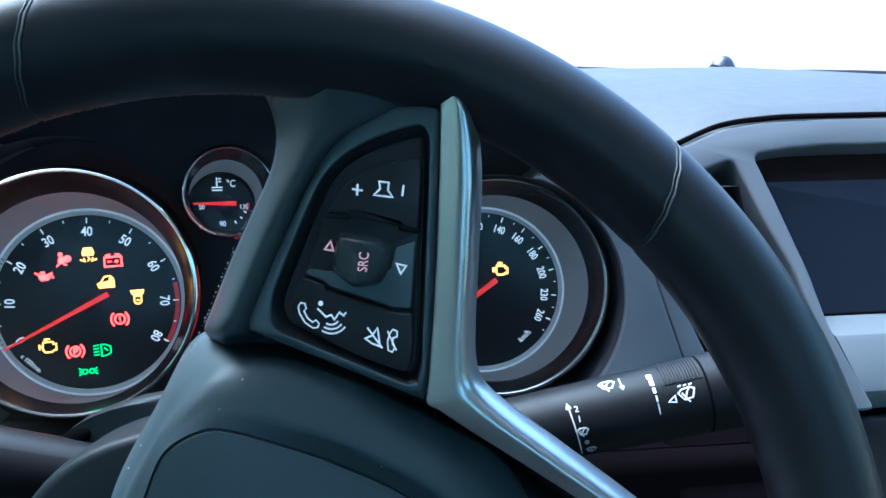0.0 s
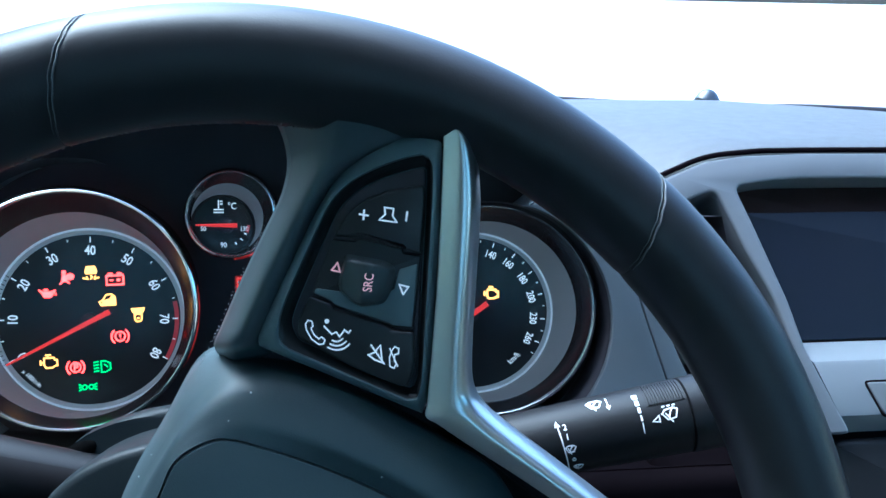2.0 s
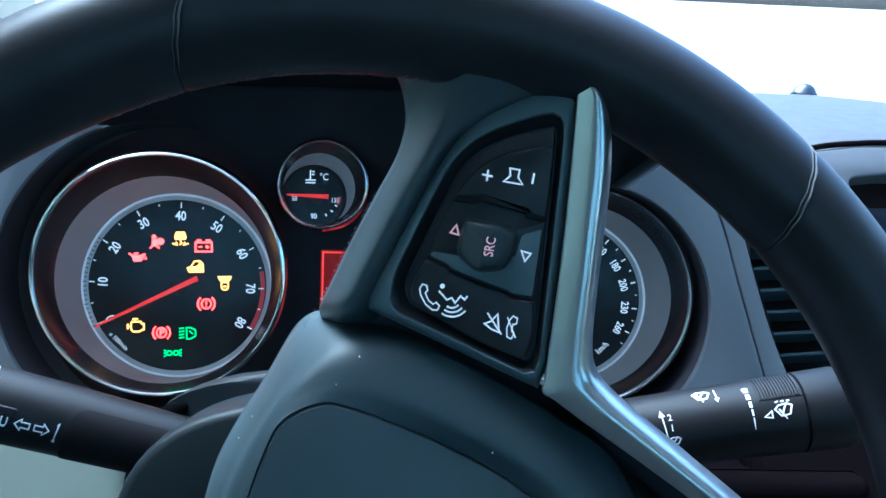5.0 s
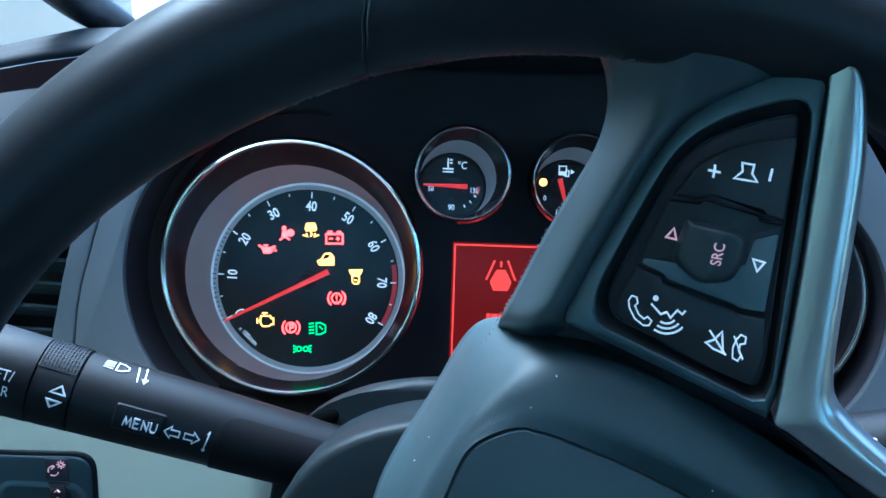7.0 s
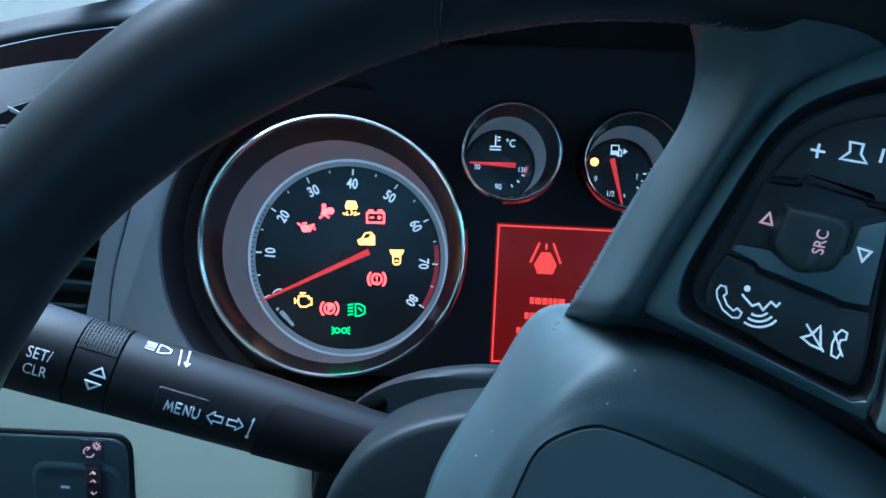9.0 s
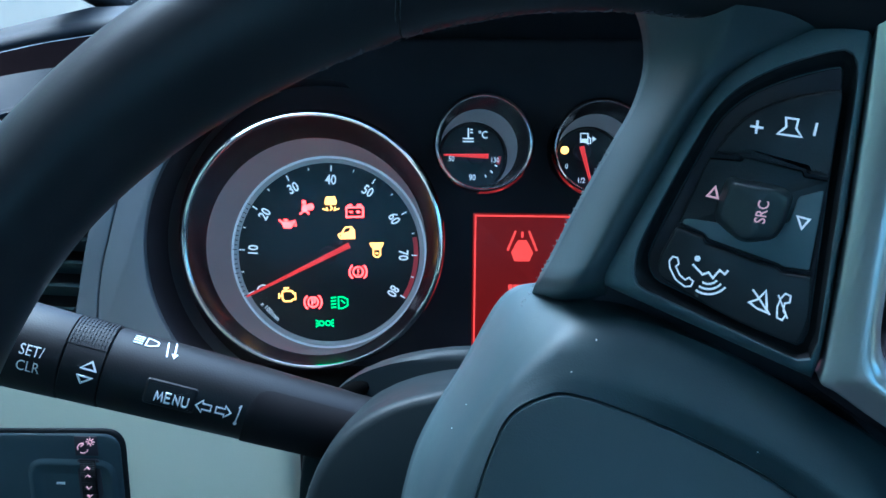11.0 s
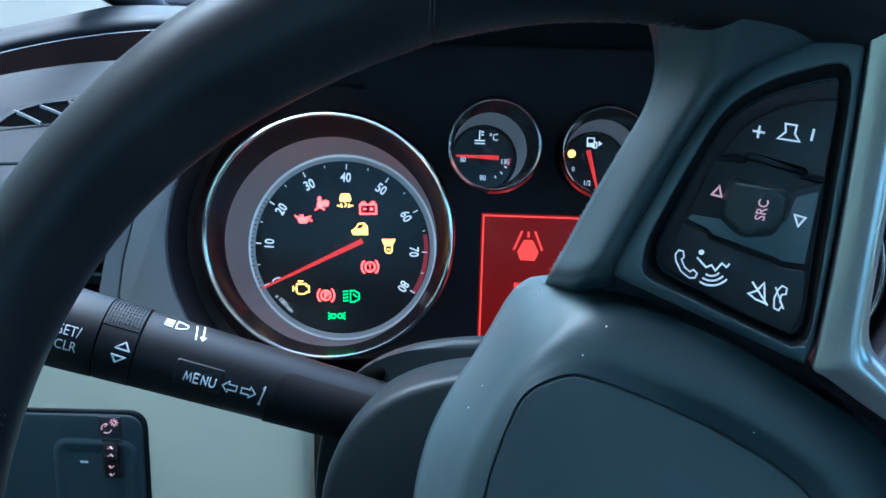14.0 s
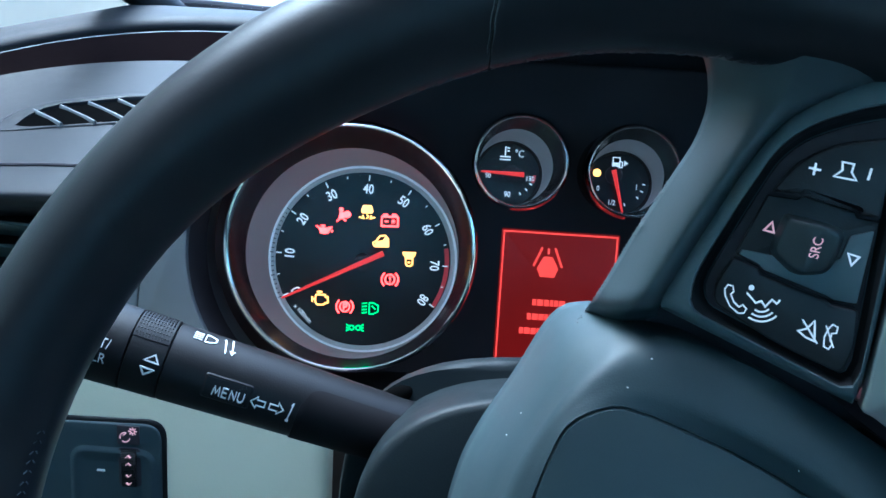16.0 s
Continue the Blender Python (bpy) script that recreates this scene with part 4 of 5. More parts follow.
for z, w in ((-0.0035, 0.019), (-0.0120, 0.024), (-0.0205, 0.032)):
    x, k = -w / 2 - 0.004, 0
    bars = []
    while x < w / 2 - 0.004:
        ln = (0.0022, 0.0034, 0.0028, 0.0019)[k % 4]
        bars.append([(x, z - 0.0018), (x + ln, z - 0.0018), (x + ln, z + 0.0018), (x, z + 0.0018)])
        x, k = x + ln + 0.0006, k + 1
    part("text_bar", fills(bars, lp_, 0.0003), SCREEN_LINE, lcd)


# ---- steering column ----
WHEEL = pose(0, 0, 0.9, 70, 0, 0)


def oval(cx, cy, w, h, z, n=56, power=2.6):
    out = []
    for j in range(n):
        a = 2 * math.pi * j / n
        c, s = math.cos(a), math.sin(a)
        out.append(WHEEL @ Vector((cx + w * abs(c) ** (2 / power) * (1 if c >= 0 else -1), cy + h * abs(s) ** (2 / power) * (1 if s >= 0 else -1), z)))
    return out


col = thing("steering_column_cover", WHEEL @ Matrix.Translation((0, -0.02, -0.2)), "dark grey plastic steering column cover", "column cover")
part("front_shell", loft([oval(0, -0.012, w, h, z, power=3) for w, h, z in ((0.057, 0.043, -0.0640), (0.0797, 0.0627, -0.0644), (0.0817, 0.0647, -0.0650), (0.0827, 0.0656, -0.0662), (0.0833, 0.0662, -0.0690), (0.0838, 0.0666, -0.078), (0.0842, 0.0670, -0.112))]), COLUMN, col)
part("upper_shell", loft([oval(0, -0.010, 0.089, 0.068, -0.108, power=4.0), oval(0, -0.010, 0.0918, 0.0708, -0.1095, power=3.2), oval(0, -0.010, 0.093, 0.0718, -0.115, power=3.2), oval(0, -0.014, 0.093, 0.070, -0.16, power=3.2), oval(0, -0.024, 0.093, 0.068, -0.24, power=3.2)]), COLUMN, col)

# a flattened black blob stands in for the shaded hole at the stalk
bm = bmesh.new()
bmesh.ops.create_uvsphere(bm, u_segments=20, v_segments=12, radius=1)
bm.transform(WHEEL @ pose(-0.0738, 0.0428, -0.1080, 0, 0, 30) @ Matrix.Diagonal((0.0086, 0.0040, 0.0026, 1)))
part("stalk_opening", bm, HOLE_SHADE, col, "black blob for the shade in the opening round the stalk")


# ---- stalks ----
class Stalk:
    """A tapered round arm; place() lays marks on its skin by the distance along it and the angle up from its front."""

    def __init__(self, root, tip, front, r0, r1):
        self.a, self.d = Vector(root), Vector(tip) - Vector(root)
        self.len = self.d.length
        self.d.normalize()
        f = Vector(front)
        self.f = (f - self.d * f.dot(self.d)).normalized()
        self.g = self.d.cross(self.f)
        if self.g.z < 0:
            self.g.negate()
        self.r0, self.r1 = r0, r1

    def r(self, s):
        return self.r0 + (self.r1 - self.r0) * min(1, max(0, s / self.len))

    def at(self, s, deg, h=0.0):
        a = radians(deg)
        return self.a + self.d * s + (self.f * math.cos(a) + self.g * math.sin(a)) * (self.r(s) + h)

    def ring(self, s, r, n=40, ribs=0.0):
        out = []
        for j in range(n):
            a = 2 * math.pi * j / n
            out.append(self.a + self.d * s + (self.f * math.cos(a) + self.g * math.sin(a)) * (r + (ribs if j % 2 else 0)))
        return out

    def place(self, s0, deg0, flip):
        """Marks with their right along the arm (or against it) round the point s0, deg0."""
        return lambda u, v, h: self.at(s0 + flip * u, deg0 + math.degrees(v / self.r(s0)), h)

    def body(self, stations, n=40):
        return loft([self.ring(s, self.r(s) + dr, n) for s, dr in stations])


def pocket(st, s_end, r, top):
    """A dark skin on the front of a stalk, from its foot to s_end, with a rounded upper corner; its black stands in for
    a shaded recess.
    """
    rows_ = []
    for i in range(25):
        s_ = -0.008 + (s_end + 0.008) * i / 24
        d = max(0.0, s_ - (s_end - r))
        cut = math.degrees((r - math.sqrt(max(0.0, r * r - d * d))) / st.r(s_))
        lo, hi = -110, top - cut
        arc = [lo + (hi - lo) * j / 24 for j in range(25)]
        rows_.append([st.at(s_, a, -0.001) for a in (lo,)] + [st.at(s_, a, 0.0004) for a in arc] + [st.at(s_, hi, -0.001)])
    return loft(rows_)


WIPER = ([[(-0.9, 0.45), (-0.45, 0.75), (0.45, 0.75), (0.9, 0.45), (0.45, -0.35), (-0.45, -0.35), (-0.9, 0.45)], [(0.0, -0.75), (-0.5, 0.4)], [(-0.35, -0.35), (0, 0.3), (0.4, 0.7)]], [])

sl = Stalk((-0.060, 0.1113, 0.8893), (-0.193, 0.10, 0.9320), (0.115, -0.255, 0.148), 0.0126, 0.0151)
LO = 0.0158
left = thing("indicator_stalk", Matrix.Translation(sl.a), "black indicator stalk with white printed symbols", "stalk")
part("arm", sl.body([(-0.01, -0.0004), (LO + 0.02, -0.0002), (LO + 0.035, 0.0), (LO + 0.0837, 0.0), (LO + 0.0842, -0.0006)]), SATIN_BLACK, left)
part("root", pocket(sl, LO + 0.0345, 0.0075, 22), RECESS_SHADE, left, "matte black skin for the shaded recess at the arm's foot")
ring_ = part("thumb_ring", sl.body([(LO + 0.0843, -0.0004), (LO + 0.0845, 0.0001), (LO + 0.0973, 0.0001), (LO + 0.0975, -0.0004)]), SATIN_BLACK, left, "turning ring with a ribbed upper side")
bm = strokes([[(-0.0061 + 0.00111 * k, -0.0085), (-0.0061 + 0.00111 * k, 0.012)] for k in range(12)], 0.0006, sl.place(LO + 0.0911, 50, -1), 0.0004)
strokes([[(-0.0063, -0.0085 + 0.0018 * k), (0.0063, -0.0085 + 0.0018 * k)] for k in range(12)], 0.0003, sl.place(LO + 0.0911, 50, -1), 0.0004, bm=bm)
part("ribs", bm, SATIN_BLACK, ring_)
part("end_cap", sl.body([(LO + 0.0977, -0.0006), (LO + 0.0982, 0.0002), (LO + 0.118, 0.0003), (LO + 0.1225, -0.0008), (LO + 0.1245, -0.003), (LO + 0.1252, -0.006)]), SATIN_BLACK, left)
mb = [(u, v) for u, v in rounded([(-0.0092, -0.0044), (0.0082, -0.0044), (0.0082, 0.0044), (-0.0092, 0.0044)], 0.0012)]
pm = sl.place(LO + 0.0600, -20, -1)
lift = [[pm(u, v, h) for u, v in lp] for lp, h in ((mb, -0.0008), (mb, 0.0004), (inset([Vector(p) for p in mb], 0.0005), 0.0008), (inset([Vector(p) for p in mb], 0.0011), 0.0008))]
menu = part("menu_button", loft(lift), SATIN_BLACK, left, "raised push button")
word = [[(-3.0, -1), (-2.8, 1), (-2.3, -0.6), (-1.8, 1), (-1.6, -1)], [(-0.1, -1), (-1.1, -1), (-1.1, 1), (-0.1, 1)], [(-1.1, 0.05), (-0.25, 0.05)], [(0.45, -1), (0.45, 1), (1.5, -1), (1.5, 1)], [(2.0, 1), (2.0, -0.4), (2.2, -0.9), (2.55, -1), (2.9, -0.9), (3.1, -0.4), (3.1, 1)]]
part("menu_word", strokes([[(0.0002 + 0.00182 * x, -0.0008 + 0.0016 * y) for x, y in line] for line in word], 0.00042, pm, 0.0013), PRINT, menu)
arrow = [[(-1, 0), (-0.2, 0.8), (-0.2, 0.38), (0.9, 0.38), (0.9, -0.38), (-0.2, -0.38), (-0.2, -0.8), (-1, 0)]]
pa = sl.place(LO + 0.0452, -24, -1)
bm = strokes(moved(arrow, (-0.0036, 0), 0.0027), 0.00045, pa)
strokes(moved([[(-x, y) for x, y in arrow[0]]], (0.0030, 0), 0.0027), 0.00045, pa, bm=bm)
strokes([[(0.0079, -0.0030), (0.0086, 0.0036)], [(0.0086, 0.0036), (0.0080, 0.0024)]], 0.0005, pa, bm=bm)
fills([circle(0.00062, (0.0079, -0.0034), 10)[:-1]], pa, 0.0003, bm)
part("turn_symbols", bm, PRINT, left)
pt = sl.place(LO + 0.0885, -17, -1)
part("updown_symbols", strokes([[(-0.0023, 0.0014), (0.0027, 0.0012), (0.0009, 0.0039), (-0.0023, 0.0014)], [(-0.0027, -0.0011), (0.0021, -0.0013), (-0.0011, -0.0036), (-0.0027, -0.0011)]], 0.0005, pt, 0.0009, base=0.0002), PRINT, left)
pb = sl.place(LO + 0.0738, 50, -1)
bm = strokes(moved([[(0.0, 0.6), (0.0, -0.6), (0.5, -0.55), (1.1, -0.25), (1.1, 0.25), (0.5, 0.55), (0.0, 0.6)]] + [[(-1.2, 0.5 - 0.33 * k), (-0.3, 0.5 - 0.33 * k)] for k in range(4)], (0.0, 0), 0.0036), 0.0004, pb)
strokes([[(0.0068, 0.0030), (0.0082, -0.0046)], [(0.0094, 0.0040), (0.0106, -0.0040)], [(0.0096, -0.0028), (0.0106, -0.0042), (0.0114, -0.0026)]], 0.0005, pb, bm=bm)
part("beam_symbol", bm, PRINT, left)
bm = writing("SET/", 0.0050, sl.place(LO + 0.107, -7, -1), 0.0008, wide=0.85, bold=0.0)
writing("CLR", 0.0050, sl.place(LO + 0.107, -27, -1), 0.0008, wide=0.85, bm=bm, bold=0.0)
part("set_words", bm, PRINT, left)

sr = Stalk((0.060, 0.1185, 0.8882), (0.193, 0.115, 0.9125), (-0.098, -0.304, 0.175), 0.0134, 0.0162)
RO = 0.0183
right = thing("wiper_stalk", Matrix.Translation(sr.a), "black wiper stalk with white printed symbols", "stalk")
part("arm", sr.body([(-0.01, -0.0004), (RO + 0.0302, 0), (RO + 0.101, 0.0), (RO + 0.1015, -0.0006)]), SATIN_BLACK, right)
part("root", pocket(sr, RO + 0.0315, 0.0075, 16), RECESS_SHADE, right, "matte black skin for the shaded recess at the arm's foot")
part("end_cap", sr.body([(RO + 0.1017, -0.0006), (RO + 0.1022, 0.0002), (RO + 0.118, 0.0003), (RO + 0.1225, -0.0008), (RO + 0.1245, -0.003), (RO + 0.1252, -0.006)]), SATIN_BLACK, right)
tw = part("thumb_wheel", strokes([[(0, -0.0061), (0, 0.0065)]], 0.0170, sr.place(RO + 0.0925, 44, 1), 0.0002), SATIN_BLACK, right, "ribbed thumb wheel")
for k in range(-6, 7):
    part("rib", strokes([[(0.0012 * k, -0.0058), (0.0012 * k, 0.0062)]], 0.0006, sr.place(RO + 0.0925, 44, 1), 0.0008), SATIN_BLACK, tw)
bm = strokes(moved(WIPER[0], (0, 0), 0.0036), 0.0006, sr.place(RO + 0.0630, 43, 1))
strokes([[(0.0055, 0.003), (0.0055, -0.003)], [(0.0047, -0.0016), (0.0055, -0.0032), (0.0063, -0.0016)]], 0.0005, sr.place(RO + 0.0630, 43, 1), bm=bm)
part("wipe_symbol", bm, PRINT, right)
bm = fills([[(-0.0011 + 0.0003 * k, v - 0.0012), (0.0011 - 0.0002 * k, v - 0.0012), (0.0011 - 0.0002 * k, v + 0.0012), (-0.0011 + 0.0003 * k, v + 0.0012)] for k, v in enumerate((0.0078, 0.0045, 0.0012, -0.0021))], sr.place(RO + 0.0802, 14, 1))
fills([[(-0.0001, -0.0040), (0.0004, -0.0040), (0.0003, -0.0085), (0.0000, -0.0085)]], sr.place(RO + 0.0802, 14, 1), bm=bm)
part("interval_bars", bm, PRINT, right)
pw = sr.place(RO + 0.0921, 2, 1)
bm = strokes(moved(WIPER[0], (0.0005, 0.0), 0.0038, 8), 0.0006, pw)
strokes([[(-0.0025 + 0.0022 * k, 0.0040), (-0.0012 + 0.0022 * k, 0.0042)] for k in range(3)], 0.0006, pw, bm=bm)
strokes([[(-0.0075, -0.0012), (-0.0045, -0.0018), (-0.0045, 0.0008), (-0.0075, -0.0012)]], 0.0005, pw, bm=bm)
part("wash_symbol", bm, PRINT, right)
ps = sr.place(RO + 0.0488, -6, 1)
bm = strokes([[(-0.0036, 0.0079), (-0.0012, -0.0150)], [(-0.0044, 0.0060), (-0.0037, 0.0084), (-0.0025, 0.0062)]], 0.0005, ps)
writing("2", 0.0036, ps, at=(-0.0005, 0.0054), bm=bm)
writing("1", 0.0036, ps, at=(-0.0003, 0.0014), bm=bm)
strokes(moved(WIPER[0], (0.0002, -0.0040), 0.0024), 0.0005, ps, bm=bm)
strokes([circle(0.0007, (0.0010, -0.0085), 8)] + moved(WIPER[0], (0.0026, -0.0135), 0.0022), 0.0004, ps, bm=bm)
part("speed_symbols", bm, PRINT, right)


# ---- steering wheel ----
wheel = thing("steering_wheel", WHEEL, "black leather steering wheel turned to one side, satin silver spoke trim", "steering wheel")
RIM, GRIP = 0.174, 0.0155


SEAMS = ((47.1, -4.7), (101.8, 5.5), (226.0, 0.0), (284.4, 0.0))


def swell(deg):
    """How far the thumb rest has grown on the rim's inner side, 0 to 1."""
    u = max(0.0, min(1.0, (deg - 62) / 22)) * max(0.0, min(1.0, (146 - deg) / 30))
    return u * u * (3 - 2 * u)


def rim_point(deg, t, k=1.0):
    """A point on the rim's skin: deg round the wheel, t round the grip (0 outside, 90 degrees towards the driver)."""
    a = radians(deg)
    o = Vector((math.cos(a), math.sin(a), 0))
    inward = max(0.0, -math.cos(t)) ** 1.5 * 0.0046 * swell(deg % 360)
    return WHEEL @ (o * (RIM + GRIP * 0.98 * k * math.cos(t) - inward) + Vector((0, 0, GRIP * 1.06 * k * math.sin(t))))


def rim_section(start, end, n):
    """A stretch of the leather rim between two slanting seams, with its ends tucked in."""
    (a0, s0), (a1, s1) = start, end
    rings = []
    for i in range(n + 1):
        u = i / n
        k = 0.975 if i in (0, n) else 0.993 if i in (1, n - 1) else 1.0
        rings.append([rim_point(a0 + (a1 - a0) * u + (s0 * (1 - u) + s1 * u) * (1 - math.cos(t)) / 2, t, k) for t in [2 * math.pi * j / 40 for j in range(40)]])
    return loft(rings)


for i in range(4):
    a0, s0 = SEAMS[i]
    a1, s1 = SEAMS[(i + 1) % 4]
    a1 = a1 if a1 > a0 else a1 + 360
    part("rim_leather", rim_section((a0 + 0.06, s0), (a1 - 0.06, s1), 160), LEATHER, wheel)
# seams across the rim, their edges worn pale
for a, s in SEAMS[:2]:
    for d, r in ((-0.12, 0.00034), (0.3, 0.0002)):
        path = []
        for j in range(25):
            t = radians(5 + 150 * j / 24)
            path.append(rim_point(a + d + 0.06 * math.sin(j * 1.7) + s * (1 - math.cos(t)) / 2, t, 0.988))
        part("seam_edge", tube(path, [r * (0.25 + 0.75 * math.sin(math.pi * j / 24)) for j in range(25)], 6), SEAM_EDGE, wheel, "worn pale edge of the leather seam")
# the lacing along the inside of the rim, roughened by use
rnd = random.Random(4)
bm = bmesh.new()
for k in range(110):
    a = radians(rnd.uniform(80, 116))
    t = radians(187 + rnd.uniform(-9, 9))
    pts_ = []
    for s in (-1, 1):
        tt = t + s * rnd.uniform(0.04, 0.10)
        aa = a + s * rnd.uniform(0.001, 0.006)
        pts_.append(rim_point(math.degrees(aa), tt, 1.008))
    tube(pts_, rnd.uniform(0.0001, 0.00024), 5, bm)
part("lacing", bm, THREAD, wheel, "worn grey lacing inside the rim")
bm = bmesh.new()
for k in range(46):
    a = radians(163 + 0.95 * k + rnd.uniform(-0.1, 0.1))
    for s in (-1, 1):
        t = radians(158 + s * 2.6)
        pts_ = [rim_point(math.degrees(a) + d, t + s * e, 1.004) for d, e in ((-0.14, -0.02), (0.14, 0.03))]
        tube(pts_, rnd.uniform(0.00012, 0.0002), 5, bm)
part("rim_stitching", bm, THREAD, wheel, "grey stitching along the inner side of the rim")

# the spoke with its switch pad: a plane of its own, in millimetres
PAD = WHEEL @ Matrix(((0.96904, -0.03787, -0.24398, 0.042), (0.0, 0.98817, -0.15339, 0.105), (0.24690, 0.14864, 0.95757, -0.00388), (0, 0, 0, 1)))


def mm(pts):
    return [(x / 1000, y / 1000) for x, y in pts]


# leather-clad shoulder of the spoke, running out into the rim
left_edge = spline(mm([(-80, -46), (-66, -30), (-58, -18), (-47.5, 2), (-39, 17), (-32, 30), (-30, 42), (-35, 54), (-52, 66)]), 6)
ridge_ = spline(mm([(-61, -46), (-52, -28), (-43.5, -15), (-32, 6), (-22.5, 22), (-15.5, 33), (-10, 42), (-10, 54), (-24, 68)]), 6)
right_ = spline(mm([(-43, -44), (-40, -26), (-38.2, -16), (-24.6, 10), (-17.4, 23.5), (-8, 35), (8, 42.6), (22, 46.4), (38, 51)]), 6)


def to_rim(p, share):
    """Lifts the leather in a hollow curve where it runs up to the rim."""
    w = WHEEL.inverted() @ (PAD @ p)
    d = max(0.0, min(1.0, (Vector((w.x, w.y)).length - 0.1395) / 0.024))
    past = max(0.0, Vector((w.x, w.y)).length - 0.1605)
    return WHEEL @ (w + Vector((0, 0, (0.0093 * d * d - 2.2 * past) * share)))


rows = []
for i, (le, ri, rt) in enumerate(zip(left_edge, ridge_, right_)):
    row = []
    sink = 0.018 * max(0.0, min(1.0, (11.5 - i) / 4.5))
    row.append(PAD @ Vector((le.x + 0.012, le.y, -0.030 - sink)))
    for k in range(13):
        t = k / 12
        p = le * (1 - t) ** 2 + (le * 0.3 + ri * 0.7) * 2 * t * (1 - t) + ri * t * t
        row.append(to_rim(Vector((p.x, p.y, -0.016 + 0.0165 * math.sin(t * math.pi / 2) - sink)), 0.75 + 0.25 * t))
    for k in range(1, 9):
        t = k / 8
        p = ri * (1 - t) + rt * t
        row.append(to_rim(Vector((p.x, p.y, 0.0005 - 0.0042 * t ** 2.6 - sink)), (1 - t) ** 1.3))
    row.append(PAD @ Vector((rt.x, rt.y, -0.02)))
    rows.append(row)
part("spoke_leather", loft(rows, caps=(True, True)), LIT_LEATHER, wheel, "", 85)
# frayed stitches along the spoke's edge
bm = bmesh.new()
for k in range(8, 24):
    for c in range(3):
        if rnd.random() < 0.35:
            continue
        p = left_edge[k].lerp(left_edge[k + 1], (c + rnd.uniform(0, 0.6)) / 3)
        q = p + Vector((rnd.uniform(0.0002, 0.0009), rnd.uniform(-0.0004, 0.0006)))
        z = -0.0150 + rnd.uniform(-0.0004, 0.0006)
        tube([PAD @ Vector((p.x - 0.0002, p.y, z)), PAD @ Vector(((p.x + q.x) / 2 - 0.0004, (p.y + q.y) / 2, z + 0.0012)), PAD @ Vector((q.x, q.y, z + 0.0026))], rnd.uniform(0.0001, 0.00019), 5, bm)
part("spoke_stitching", bm, SEAM_EDGE, wheel, "worn grey stitching along the spoke")
# back of the spoke and its underside
back = mm([(-34, -14), (-26, 6), (-16, 28), (0, 42), (19, 46), (26, 37), (25, 0), (22.5, -31), (12, -36)])
part("spoke_core", plate(spline(back, 4, True), -0.028, -0.0065, PAD, 0.003), SATIN_BLACK, wheel)

# black filler in the gap down to the hub, standing in for its shade
upper = spline([(*p, -0.003) for p in mm([(-40, -13), (-34, -17), (-8, -28.5), (13, -38.6), (25.4, -47.4), (41, -58.0), (62, -73), (86, -91.5)])], 4)
rows = []
for a in upper:
    edge = WHEEL.inverted() @ (PAD @ a)
    mid = Vector((0.012, 0.005, 0)) - Vector((edge.x, edge.y, 0))
    under = Vector((edge.x, edge.y, -0.036))
    inner_ = under + mid.normalized() * 0.014
    rows.append([WHEEL @ p for p in (edge, edge.lerp(under, 0.5), under, inner_, inner_ + Vector((0, 0, -0.01)), under + Vector((0, 0, -0.01)))])
part("gap_filler", loft(rows, caps=(True, True)), MATTE_BLACK, wheel)

# satin plastic surround with a sunken field for the switches
outer_b = rounded(mm([(23.2, 47.5), (10, 45.4), (-3, 40), (-11, 33.5), (-18, 23.5), (-24.2, 13), (-34, -4.5), (-40.4, -17.0), (13, -40.2), (18.6, 3)]), [0.002, 0.02, 0.02, 0.02, 0.02, 0.02, 0.02, 0.003, 0.002, 0.01], 5)
inner_b = rounded(mm([(18.0, 37.2), (10.5, 36.0), (2, 33.8), (-6, 30.3), (-12.0, 24.8), (-19.6, 10.5), (-26.8, -4.0), (-29.4, -10), (-27.6, -16.8), (9.4, -33.8), (12.0, -30), (14.9, 1), (17.5, 26)]), [0.003, 0.01, 0.01, 0.01, 0.01, 0.01, 0.01, 0.003, 0.003, 0.003, 0.003, 0.01, 0.01], 5)
loop_o = [Vector(p) for p in outer_b]
loop_i = [Vector(p) for p in inner_b]
if area(loop_o) < 0:
    loop_o.reverse()
if area(loop_i) < 0:
    loop_i.reverse()


def even(loop, n=96):
    """The same outline in n even steps by angle round its middle."""
    c = sum(loop, Vector((0, 0))) / len(loop)
    out = []
    for j in range(n):
        a = 2 * math.pi * j / n
        d = Vector((math.cos(a), math.sin(a)))
        best = 0.0
        for i in range(len(loop)):
            p, q = loop[i - 1] - c, loop[i] - c
            e = q - p
            den = d.x * e.y - d.y * e.x
            if abs(den) < 1e-12:
                continue
            t = (p.x * e.y - p.y * e.x) / den
            u = (p.x * d.y - p.y * d.x) / den
            if t > 0 and -1e-6 <= u <= 1 + 1e-6:
                best = max(best, t)
        out.append(c + d * best)
    return out


def between(a, b, share):
    return [p * (1 - share) + q * share for p, q in zip(a, b)]


